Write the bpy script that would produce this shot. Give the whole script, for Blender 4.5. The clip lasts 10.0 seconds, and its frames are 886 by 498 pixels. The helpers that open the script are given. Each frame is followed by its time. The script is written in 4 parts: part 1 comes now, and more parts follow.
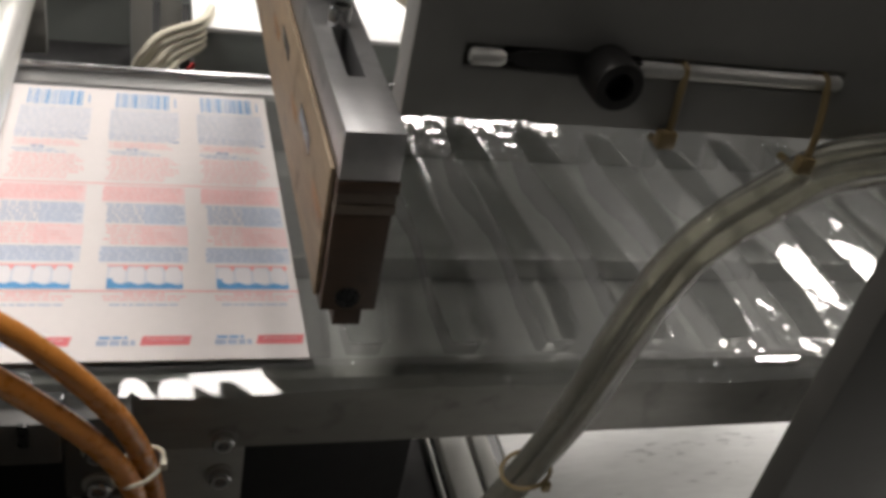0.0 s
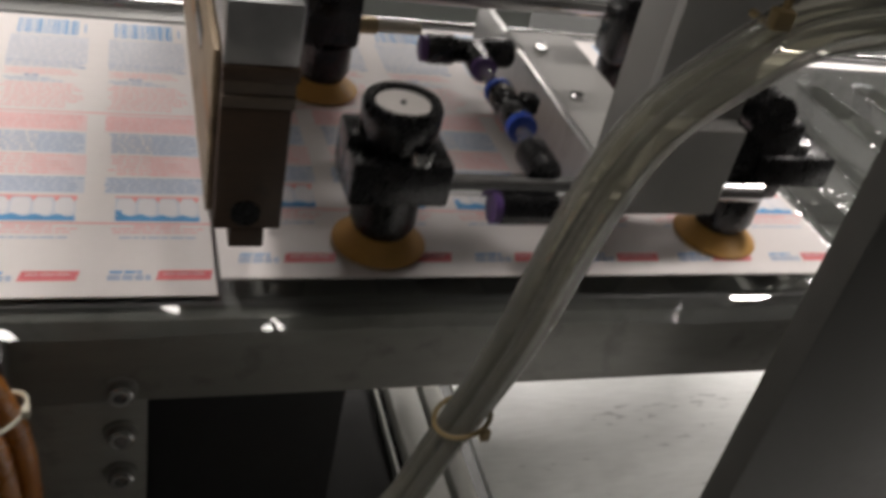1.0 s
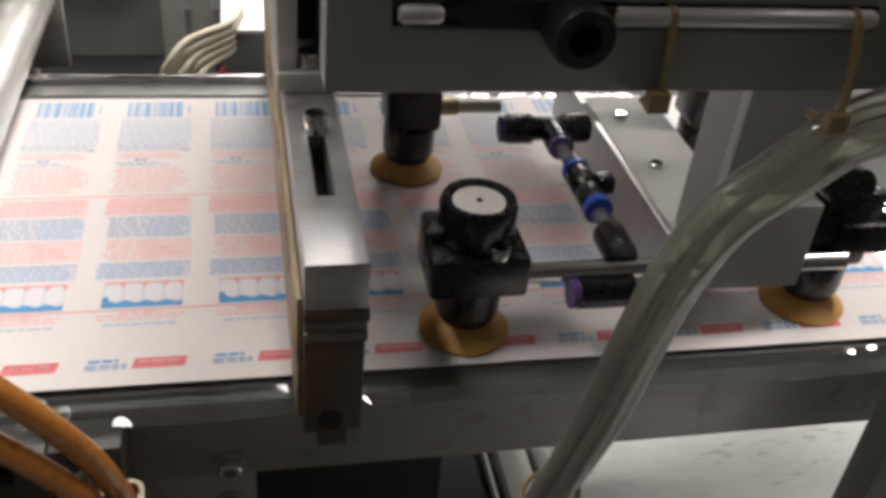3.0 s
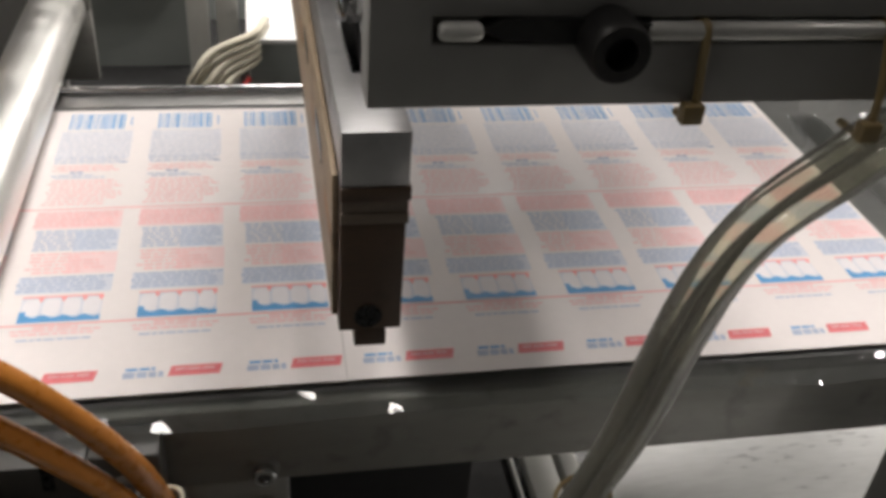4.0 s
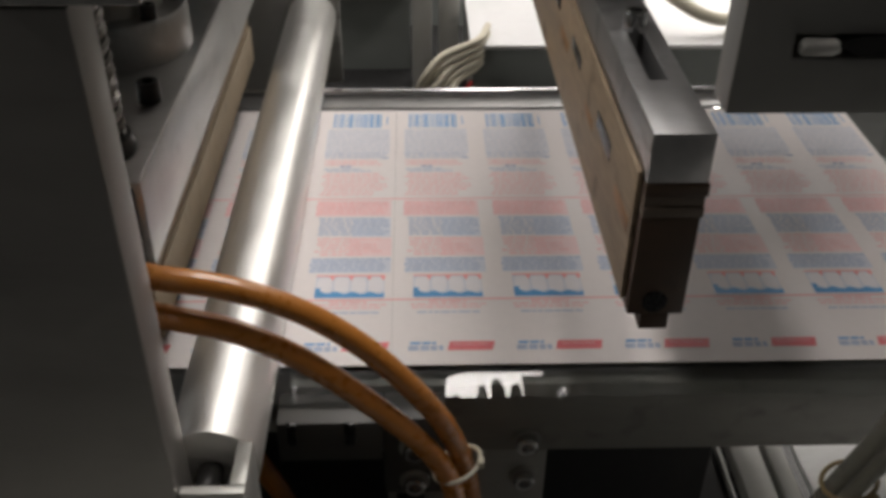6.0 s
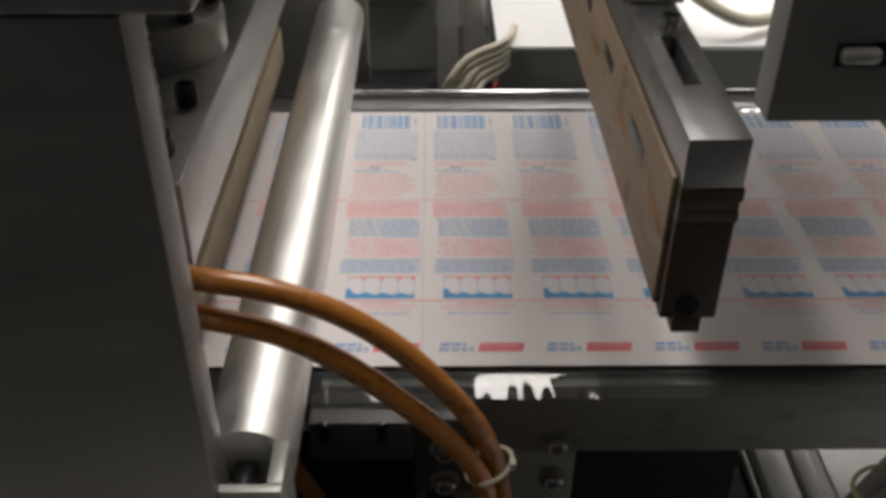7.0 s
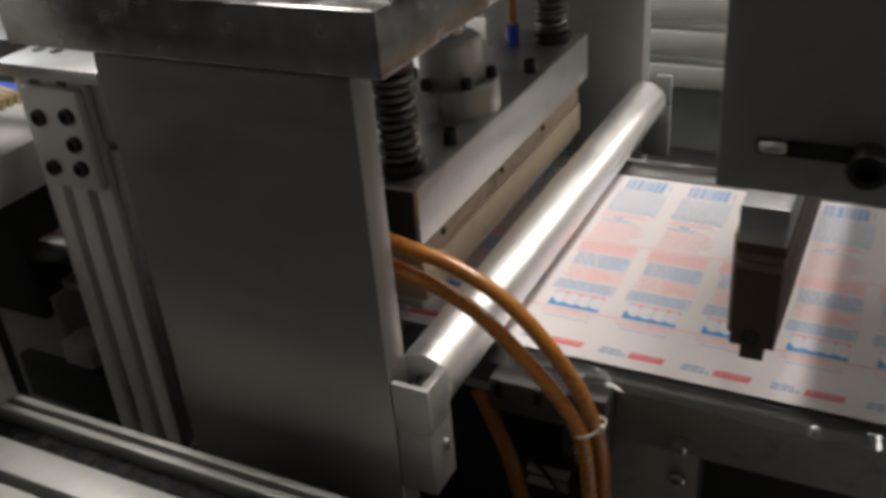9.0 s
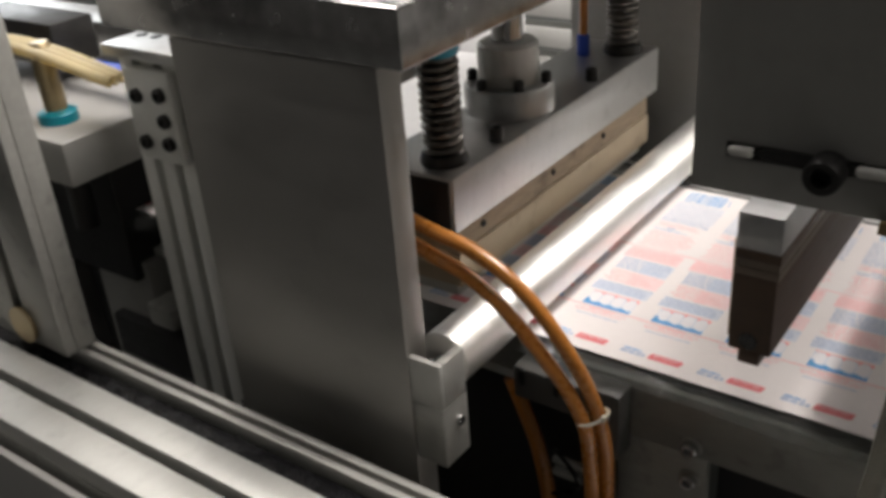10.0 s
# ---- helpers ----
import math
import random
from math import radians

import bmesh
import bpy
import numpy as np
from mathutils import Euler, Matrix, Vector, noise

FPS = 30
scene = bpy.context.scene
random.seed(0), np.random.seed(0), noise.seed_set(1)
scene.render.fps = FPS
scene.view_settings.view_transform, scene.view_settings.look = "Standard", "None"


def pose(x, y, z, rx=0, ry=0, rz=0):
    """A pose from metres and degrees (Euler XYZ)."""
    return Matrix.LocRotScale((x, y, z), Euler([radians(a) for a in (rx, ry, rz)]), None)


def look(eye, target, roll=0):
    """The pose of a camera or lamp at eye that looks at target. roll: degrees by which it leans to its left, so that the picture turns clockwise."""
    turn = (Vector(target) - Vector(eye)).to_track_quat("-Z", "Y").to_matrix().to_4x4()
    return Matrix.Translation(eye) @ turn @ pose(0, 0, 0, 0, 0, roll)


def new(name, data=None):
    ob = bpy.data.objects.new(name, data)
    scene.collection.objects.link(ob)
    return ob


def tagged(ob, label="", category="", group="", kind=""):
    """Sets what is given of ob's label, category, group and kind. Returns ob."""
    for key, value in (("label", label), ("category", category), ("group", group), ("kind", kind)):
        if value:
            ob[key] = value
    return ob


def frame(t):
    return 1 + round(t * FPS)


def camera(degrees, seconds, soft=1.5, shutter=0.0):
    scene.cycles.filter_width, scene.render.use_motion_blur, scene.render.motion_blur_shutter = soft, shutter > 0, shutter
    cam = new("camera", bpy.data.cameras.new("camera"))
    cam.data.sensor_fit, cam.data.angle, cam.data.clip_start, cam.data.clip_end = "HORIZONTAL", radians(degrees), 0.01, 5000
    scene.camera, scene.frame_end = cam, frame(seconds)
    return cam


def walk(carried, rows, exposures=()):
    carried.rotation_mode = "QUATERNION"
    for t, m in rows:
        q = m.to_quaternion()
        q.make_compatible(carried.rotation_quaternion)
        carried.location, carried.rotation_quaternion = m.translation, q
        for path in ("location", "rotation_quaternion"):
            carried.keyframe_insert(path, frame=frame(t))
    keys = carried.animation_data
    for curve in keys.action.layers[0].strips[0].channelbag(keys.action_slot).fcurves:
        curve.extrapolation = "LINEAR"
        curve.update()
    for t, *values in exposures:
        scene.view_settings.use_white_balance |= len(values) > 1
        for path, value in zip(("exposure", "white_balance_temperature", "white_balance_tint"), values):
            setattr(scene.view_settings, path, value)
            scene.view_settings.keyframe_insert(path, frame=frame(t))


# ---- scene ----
cam = camera(49.75, 10.0, soft=3.8, shutter=0.5)
PATH = [
    (0, (0.0480, -0.2774, 0.2582), (0.617, 1.239, -0.828), 12.7),
    (0.5, (0.0426, -0.2830, 0.2622), (0.596, 1.249, -0.809), 11.1),
    (1, (0.0801, -0.2565, 0.2162), (0.688, 1.229, -0.890), 13.1),
    (1.5, (0.0877, -0.2401, 0.2332), (0.616, 1.238, -0.924), 8.7),
    (2.2, (0.0872, -0.2465, 0.2373), (0.513, 1.283, -0.895), 7.0),
    (3.5, (0.0857, -0.2559, 0.2436), (0.459, 1.300, -0.871), 5.4),
    (4, (0.0817, -0.2562, 0.2448), (0.436, 1.307, -0.866), 4.8),
    (4.5, (0.0727, -0.2649, 0.2512), (0.387, 1.310, -0.854), 3.4),
    (5, (0.0537, -0.2696, 0.2526), (0.266, 1.317, -0.861), 2.5),
    (5.5, (0.0389, -0.2790, 0.2603), (0.156, 1.317, -0.854), 1.1),
    (6, (0.0312, -0.2803, 0.2580), (0.087, 1.316, -0.861), 0.6),
    (7.5, (0.0254, -0.2849, 0.2622), (0.043, 1.307, -0.864), 0.2),
    (8, (0.0265, -0.2985, 0.2649), (0.008, 1.287, -0.870), -0.9),
    (8.5, (0.0577, -0.3268, 0.2904), (-0.361, 1.105, -0.718), -3.8),
    (9, (0.1605, -0.3892, 0.3087), (-0.657, 1.098, -0.651), -5.0),
    (9.5, (0.1841, -0.3975, 0.3241), (-0.721, 1.035, -0.641), -7.7),
    (9.6, (0.1916, -0.3944, 0.3201), (-0.761, 1.016, -0.632), -8.2),
    (10, (0.2224, -0.3916, 0.3081), (-0.828, 0.972, -0.609), -4.6),
]
walk(cam, [(t, look(eye, target, roll)) for t, eye, target, roll in PATH],
     [(0.0, 0.42), (0.7, 0.30), (1.0, 0.35), (1.5, 0.62), (3.5, 0.55), (4.5, 0.34), (5.5, -0.06), (7.5, -0.30), (8.5, -0.16), (9.0, 0.18), (9.5, 0.50), (10.0, 0.62)])

# ---------------------------------------------------------------- light
world = bpy.data.worlds.new("world")
scene.world = world
world.use_nodes = True
world.node_tree.nodes["Background"].inputs[0].default_value = (0.9, 0.95, 1.0, 1)
world.node_tree.nodes["Background"].inputs[1].default_value = 0.004


def area_lamp(name, eye, target, w, h, watts, colour):
    lamp = bpy.data.lights.new(name, "AREA")
    lamp.shape, lamp.size, lamp.size_y, lamp.energy, lamp.color = "RECTANGLE", w, h, watts, colour
    ob = new(name, lamp)
    ob.matrix_basis = look(eye, target)
    return ob


LAMP_COLOUR = (1.0, 0.92, 0.872)
# All unseen: the first fits the highlights, the rest are added to brighten parts.
LAMPS = ((0.33, 0.62, 1.60, 0.40, 1.3, 17), (-0.95, 0.40, 1.95, 0.30, 1.3, 14), (2.9, 2.6, 1.9, 1.3, 0.35, 40), (-2.7, 3.5, 1.45, 1.6, 0.5, 36),
         (1.2, 3.3, 1.5, 1.1, 0.24, 40), (-3.2, -1.3, 1.9, 0.24, 1.3, 4), (2.0, 0.10, 2.2, 0.3, 0.5, 46))
for lx, ly, lz, lw, ld, watts in LAMPS:
    area_lamp("unseen_lamp_light", (lx, ly, lz - 0.006), (lx, ly + 0.001, 0.0), lw, ld, watts, LAMP_COLOUR)

# ---------------------------------------------------------------- materials


def material(name, colour, rough=0.5, metal=0.0, vary=0.12, scale=40.0, bump=0.05, stretch=(1, 1, 1), coat=0.0, fine=8.0, speck=0.0):
    """A surface with a coarse drift and a fine grain in colour, gloss and relief; speck adds dark scuffs."""
    m = bpy.data.materials.new(name)
    m.use_nodes = True
    nodes, links = m.node_tree.nodes, m.node_tree.links
    b = nodes["Principled BSDF"]
    b.inputs["Metallic"].default_value = metal
    b.inputs["Coat Weight"].default_value = coat
    co = nodes.new("ShaderNodeTexCoord")
    mp = nodes.new("ShaderNodeMapping")
    mp.inputs["Scale"].default_value = stretch
    links.new(co.outputs["Object"], mp.inputs["Vector"])
    coarse, grain = nodes.new("ShaderNodeTexNoise"), nodes.new("ShaderNodeTexNoise")
    coarse.inputs["Scale"].default_value, coarse.inputs["Detail"].default_value = scale, 4
    grain.inputs["Scale"].default_value, grain.inputs["Detail"].default_value = scale * fine, 6
    for n in (coarse, grain):
        links.new(mp.outputs["Vector"], n.inputs["Vector"])
    add = nodes.new("ShaderNodeMath")
    add.operation = "ADD"
    links.new(coarse.outputs["Fac"], add.inputs[0])
    links.new(grain.outputs["Fac"], add.inputs[1])
    ramp = nodes.new("ShaderNodeMapRange")
    ramp.inputs["From Min"].default_value, ramp.inputs["From Max"].default_value = 0.6, 1.4
    ramp.inputs["To Min"].default_value, ramp.inputs["To Max"].default_value = 1 - vary, 1 + vary
    links.new(add.outputs[0], ramp.inputs["Value"])
    mul = nodes.new("ShaderNodeVectorMath")
    mul.operation = "SCALE"
    mul.inputs[0].default_value = colour
    links.new(ramp.outputs[0], mul.inputs["Scale"])
    out = mul.outputs[0]
    if speck:
        sp = nodes.new("ShaderNodeTexNoise")
        sp.inputs["Scale"].default_value, sp.inputs["Detail"].default_value = scale * 2.3, 8
        links.new(co.outputs["Object"], sp.inputs["Vector"])
        sr = nodes.new("ShaderNodeMapRange")
        sr.inputs["From Min"].default_value, sr.inputs["From Max"].default_value = 0.58, 0.72
        sr.inputs["To Min"].default_value, sr.inputs["To Max"].default_value = 1.0, 1.0 - speck
        links.new(sp.outputs["Fac"], sr.inputs["Value"])
        m2 = nodes.new("ShaderNodeVectorMath")
        m2.operation = "SCALE"
        links.new(out, m2.inputs[0])
        links.new(sr.outputs[0], m2.inputs["Scale"])
        out = m2.outputs[0]
    links.new(out, b.inputs["Base Color"])
    rr = nodes.new("ShaderNodeMapRange")
    rr.inputs["From Min"].default_value, rr.inputs["From Max"].default_value = 0.6, 1.4
    rr.inputs["To Min"].default_value, rr.inputs["To Max"].default_value = max(rough - 0.1, 0.03), rough + 0.12
    links.new(add.outputs[0], rr.inputs["Value"])
    links.new(rr.outputs[0], b.inputs["Roughness"])
    if bump:
        bp = nodes.new("ShaderNodeBump")
        bp.inputs["Strength"].default_value, bp.inputs["Distance"].default_value = bump, 0.0006
        links.new(grain.outputs["Fac"], bp.inputs["Height"])
        links.new(bp.outputs[0], b.inputs["Normal"])
    return m


def clear_plastic(name, tint, rough, gloss=1.45, cloud=0.0, relief=0.25):
    """Thin clear plastic: light passes straight on, and the surface mirrors more at a glancing angle; cloud adds a milky part."""
    m = bpy.data.materials.new(name)
    m.use_nodes = True
    nodes, links = m.node_tree.nodes, m.node_tree.links
    nodes.remove(nodes["Principled BSDF"])
    tr, gl, mx, fr = (nodes.new("ShaderNode" + k) for k in ("BsdfTransparent", "BsdfGlossy", "MixShader", "Fresnel"))
    tr.inputs[0].default_value = (*tint, 1)
    gl.inputs["Roughness"].default_value = rough
    fr.inputs[0].default_value = gloss
    noise_n, bp = nodes.new("ShaderNodeTexNoise"), nodes.new("ShaderNodeBump")
    noise_n.inputs["Scale"].default_value, noise_n.inputs["Detail"].default_value = 55, 3
    bp.inputs["Strength"].default_value, bp.inputs["Distance"].default_value = relief, 0.002
    co = nodes.new("ShaderNodeTexCoord")
    links.new(co.outputs["Object"], noise_n.inputs["Vector"])
    links.new(noise_n.outputs["Fac"], bp.inputs["Height"])
    links.new(bp.outputs[0], gl.inputs["Normal"])
    links.new(bp.outputs[0], fr.inputs["Normal"])
    links.new(fr.outputs[0], mx.inputs[0])
    links.new(tr.outputs[0], mx.inputs[1])
    links.new(gl.outputs[0], mx.inputs[2])
    last = mx
    if cloud:
        df, mx2 = nodes.new("ShaderNodeBsdfDiffuse"), nodes.new("ShaderNodeMixShader")
        df.inputs[0].default_value = (*tint, 1)
        mx2.inputs[0].default_value = cloud
        links.new(mx.outputs[0], mx2.inputs[1])
        links.new(df.outputs[0], mx2.inputs[2])
        last = mx2
    links.new(last.outputs[0], nodes["Material Output"].inputs[0])
    return m


ALU = material("machined_aluminium", (0.52, 0.52, 0.51), 0.38, 0.95, 0.10, 30, 0.06, (1, 8, 1), speck=0.15)
WORN_ALU = material("worn_milled_aluminium", (0.42, 0.42, 0.42), 0.42, 0.95, 0.14, 26, 0.08, (1, 6, 1), speck=0.25)
ALU_DULL = material("anodised_aluminium", (0.50, 0.50, 0.47), 0.45, 0.45, 0.08, 25, 0.05, (6, 1, 1), speck=0.12)
ROLL = material("turned_roller_metal", (0.90, 0.89, 0.86), 0.40, 1.0, 0.03, 12, 0.0)
STEEL = material("polished_steel", (0.60, 0.60, 0.60), 0.16, 1.0, 0.08, 18, 0.02, speck=0.2)
TOP_STEEL = material("stained_steel_plate", (0.44, 0.43, 0.42), 0.2, 1.0, 0.3, 14, 0.03, speck=0.4)
DARK_STEEL = material("blackened_steel", (0.035, 0.034, 0.033), 0.42, 0.6, 0.25, 60, 0.08)
PAINT = material("grey_painted_metal", (0.27, 0.265, 0.25), 0.5, 0.0, 0.06, 22, 0.05, speck=0.08)
BEAM = material("grey_rail_metal", (0.34, 0.338, 0.312), 0.42, 0.35, 0.12, 30, 0.06, (0.3, 1, 1), speck=0.25)
PALE = material("pale_anodised_profile", (0.66, 0.66, 0.63), 0.45, 0.2, 0.06, 25, 0.03)
GUARD = material("dark_grey_guard_paint", (0.07, 0.068, 0.063), 0.5, 0.0, 0.08, 20, 0.05, speck=0.1)
SPRING = material("oiled_spring_steel", (0.16, 0.15, 0.135), 0.35, 0.8, 0.2, 60, 0.05)
BRUSHED = material("brushed_plate_metal", (0.34, 0.33, 0.31), 0.42, 0.86, 0.06, 18, 0.03, (1, 1, 5), speck=0.06)
PANEL = material("grey_green_panel_paint", (0.22, 0.235, 0.225), 0.55, 0.0, 0.07, 8, 0.04)
TRAY = material("sheet_metal_tray", (0.88, 0.89, 0.88), 0.33, 0.2, 0.08, 8, 0.03, (1, 5, 1), speck=0.1)
BLACK = material("black_plastic_and_gaps", (0.006, 0.006, 0.007), 0.26, 0.0, 0.25, 90, 0.05)
# Near-black for spaces lying in shade; the shade is in the colour.
VOID = material("dark_void_fill", (0.02, 0.02, 0.02), 0.6, 0.2, 0.2, 20, 0.05)
HEAD_METAL = material("satin_head_metal", (0.30, 0.295, 0.28), 0.6, 0.1, 0.06, 30, 0.04, speck=0.1)
BAKELITE = material("brown_laminate_board", (0.075, 0.045, 0.027), 0.5, 0.0, 0.22, 35, 0.1, (1, 0.3, 6), speck=0.3)
LAMINATE = material("brown_pressed_layer", (0.15, 0.115, 0.085), 0.5, 0.0, 0.2, 50, 0.08, (1, 0.3, 4), speck=0.3)
TAN_BOARD = material("tan_heat_board", (0.33, 0.25, 0.165), 0.55, 0.0, 0.35, 22, 0.10, (1, 0.4, 3), speck=0.5)
SCORCH = material("scorched_board", (0.30, 0.15, 0.05), 0.5, 0.0, 0.4, 90, 0.1, speck=0.5)
PALE_BOARD = material("pale_heat_board", (0.36, 0.29, 0.20), 0.55, 0.0, 0.10, 30, 0.05, (1, 0.4, 5), speck=0.2)
ORANGE = material("amber_hose", (0.44, 0.165, 0.028), 0.3, 0.0, 0.12, 40, 0.02, coat=0.4)
RUBBER = material("tan_suction_rubber", (0.50, 0.27, 0.06), 0.45, 0.0, 0.1, 60, 0.04)
CREAM = material("cream_cable_sheath", (0.62, 0.58, 0.46), 0.45, 0.0, 0.08, 60, 0.03)
WHITE = material("white_painted_box", (0.82, 0.82, 0.82), 0.4, 0.0, 0.04, 15, 0.02)
LABEL_WHITE = material("white_dial_face", (0.60, 0.57, 0.54), 0.5, 0.0, 0.08, 120, 0.02)
CARD = material("coated_card", (0.76, 0.715, 0.70), 0.55, 0.0, 0.03, 30, 0.03)
INK_BLUE = material("blue_print", (0.17, 0.29, 0.50), 0.55, 0.0, 0.12, 160, 0.0)
INK_SKY = material("bright_blue_print", (0.10, 0.33, 0.62), 0.55, 0.0, 0.12, 160, 0.0)
INK_GREY = material("grey_blue_print", (0.50, 0.54, 0.62), 0.55, 0.0, 0.12, 160, 0.0)
INK_RED = material("red_print", (0.76, 0.20, 0.22), 0.55, 0.0, 0.12, 160, 0.0)
INK_PINK = material("salmon_print", (0.80, 0.47, 0.47), 0.55, 0.0, 0.10, 160, 0.0)
INK_PALE = material("pale_print", (0.74, 0.72, 0.74), 0.55, 0.0, 0.05, 160, 0.0)
BLUE_PART = material("blue_fitting_ring", (0.02, 0.07, 0.45), 0.3, 0.0, 0.1, 60, 0.02)
PURPLE = material("purple_fitting_ring", (0.11, 0.06, 0.20), 0.35, 0.0, 0.1, 60, 0.02)
TEAL = material("teal_guide_sleeve", (0.0, 0.20, 0.27), 0.35, 0.2, 0.12, 60, 0.03)
BRASS = material("dull_brass", (0.40, 0.32, 0.19), 0.35, 0.9, 0.12, 60, 0.04)
RED_WIRE = material("red_wire", (0.5, 0.03, 0.03), 0.4, 0.0, 0.1, 60, 0.0)
TIE = material("yellowed_cable_tie", (0.25, 0.18, 0.08), 0.4, 0.0, 0.1, 60, 0.0)
CONCRETE = material("factory_floor_paint", (0.06, 0.062, 0.06), 0.5, 0.0, 0.15, 3, 0.05, speck=0.2)
# Darkened for the unseen south wall, so metal faces reflect less light.
DARK_WALL = material("reflection_cut_wall", (0.05, 0.05, 0.048), 0.75, 0.0, 0.1, 2, 0.03)
WALL = material("factory_wall_paint", (0.17, 0.172, 0.168), 0.7, 0.0, 0.08, 2, 0.03)
FILM = clear_plastic("clear_film", (0.93, 0.95, 0.94), 0.03, 1.8, 0.10, 0.22)
FILM_EDGE = clear_plastic("clear_film_edge", (0.80, 0.82, 0.81), 0.03, 1.7, 0.03, 0.015)
HOSE_YELLOW = clear_plastic("yellowed_clear_hose", (0.90, 0.80, 0.52), 0.1, 1.6, 0.35)
HOSE_CLEAR = clear_plastic("clear_hose", (0.97, 0.96, 0.90), 0.05, 1.5, 0.11)


def glow(name, colour, strength):
    m = bpy.data.materials.new(name)
    m.use_nodes = True
    nodes, links = m.node_tree.nodes, m.node_tree.links
    nodes.remove(nodes["Principled BSDF"])
    e = nodes.new("ShaderNodeEmission")
    e.inputs[0].default_value, e.inputs[1].default_value = (*colour, 1), strength
    links.new(e.outputs[0], nodes["Material Output"].inputs[0])
    return m


TUBE_GLOW = glow("unseen_lamp_diffuser", (1.0, 0.97, 0.93), 6.0)
WINDOW_GLOW = glow("frosted_daylight_pane", (0.95, 0.98, 1.0), 4.0)

# ---------------------------------------------------------------- mesh helpers


def bm_box(x0, x1, y0, y1, z0, z1, bevel=0.0006, bm=None):
    own = bmesh.new()
    r = bmesh.ops.create_cube(own, size=1)
    bmesh.ops.scale(own, vec=(x1 - x0, y1 - y0, z1 - z0), verts=r["verts"])
    bmesh.ops.translate(own, vec=((x0 + x1) / 2, (y0 + y1) / 2, (z0 + z1) / 2), verts=r["verts"])
    if bevel:
        bmesh.ops.bevel(own, geom=own.edges[:], offset=bevel, segments=2, affect="EDGES", profile=0.5)
    return join(bm, own)


def bm_slotted(x0, x1, y0, y1, z0, z1, u0, u1, v0, v1, axis="z", bm=None):
    """A block with an oblong hole right through it, along z, or along y with (u, v) in x and z."""
    own = bmesh.new()
    if axis == "z":
        us, vs, ws, put = (x0, u0, u1, x1), (y0, v0, v1, y1), (z0, z1), lambda u, v, w: (u, v, w)
    else:
        us, vs, ws, put = (x0, u0, u1, x1), (z0, v0, v1, z1), (y0, y1), lambda u, v, w: (u, w, v)
    g = [[[own.verts.new(put(u, v, w)) for v in vs] for u in us] for w in ws]
    for i in range(3):
        for j in range(3):
            if (i, j) != (1, 1):
                for k in (0, 1):
                    own.faces.new((g[k][i][j], g[k][i + 1][j], g[k][i + 1][j + 1], g[k][i][j + 1]))
    for i in range(3):
        for j in (0, 3):
            own.faces.new((g[0][i][j], g[0][i + 1][j], g[1][i + 1][j], g[1][i][j]))
            own.faces.new((g[0][j][i], g[0][j][i + 1], g[1][j][i + 1], g[1][j][i]))
    for a, b in (((1, 1), (2, 1)), ((1, 2), (2, 2)), ((1, 1), (1, 2)), ((2, 1), (2, 2))):
        own.faces.new((g[0][a[0]][a[1]], g[0][b[0]][b[1]], g[1][b[0]][b[1]], g[1][a[0]][a[1]]))
    bmesh.ops.recalc_face_normals(own, faces=own.faces[:])
    sharp = [e for e in own.edges if len(e.link_faces) == 2 and e.calc_face_angle(0) > 0.5]
    bmesh.ops.bevel(own, geom=sharp, offset=0.0006, segments=2, affect="EDGES", profile=0.5)
    return join(bm, own)


def join(bm, own):
    if bm is None:
        return own
    me = bpy.data.meshes.new("t")
    own.to_mesh(me)
    own.free()
    bm.from_mesh(me)
    bpy.data.meshes.remove(me)
    return bm


def bm_lathe(profile, axis_at, direction="z", n=32, bm=None):
    """Turn (radius, height) pairs about an axis through axis_at."""
    own = bmesh.new()
    rings = []
    for r, h in profile:
        rings.append([own.verts.new((max(r, 1e-5) * math.cos(2 * math.pi * i / n), max(r, 1e-5) * math.sin(2 * math.pi * i / n), h)) for i in range(n)])
    for a, b in zip(rings, rings[1:]):
        for i in range(n):
            own.faces.new((a[i], a[(i + 1) % n], b[(i + 1) % n], b[i]))
    own.faces.new(rings[0][::-1])
    own.faces.new(rings[-1])
    turn = {"z": Matrix.Identity(4), "y": Matrix.Rotation(radians(-90), 4, "X"), "x": Matrix.Rotation(radians(90), 4, "Y")}[direction]
    bmesh.ops.transform(own, matrix=Matrix.Translation(axis_at) @ turn, verts=own.verts[:])
    bmesh.ops.recalc_face_normals(own, faces=own.faces[:])
    return join(bm, own)


def smooth_line(points, steps=10):
    pts = [Vector(p) for p in points]
    pts = [pts[0] * 2 - pts[1], *pts, pts[-1] * 2 - pts[-2]]
    out = []
    for i in range(1, len(pts) - 2):
        a, b, c, d = pts[i - 1:i + 3]
        for k in range(steps):
            u = k / steps
            out.append(0.5 * (2 * b + (c - a) * u + (2 * a - 5 * b + 4 * c - d) * u * u + (3 * b - a - 3 * c + d) * u ** 3))
    return out + [pts[-2]]


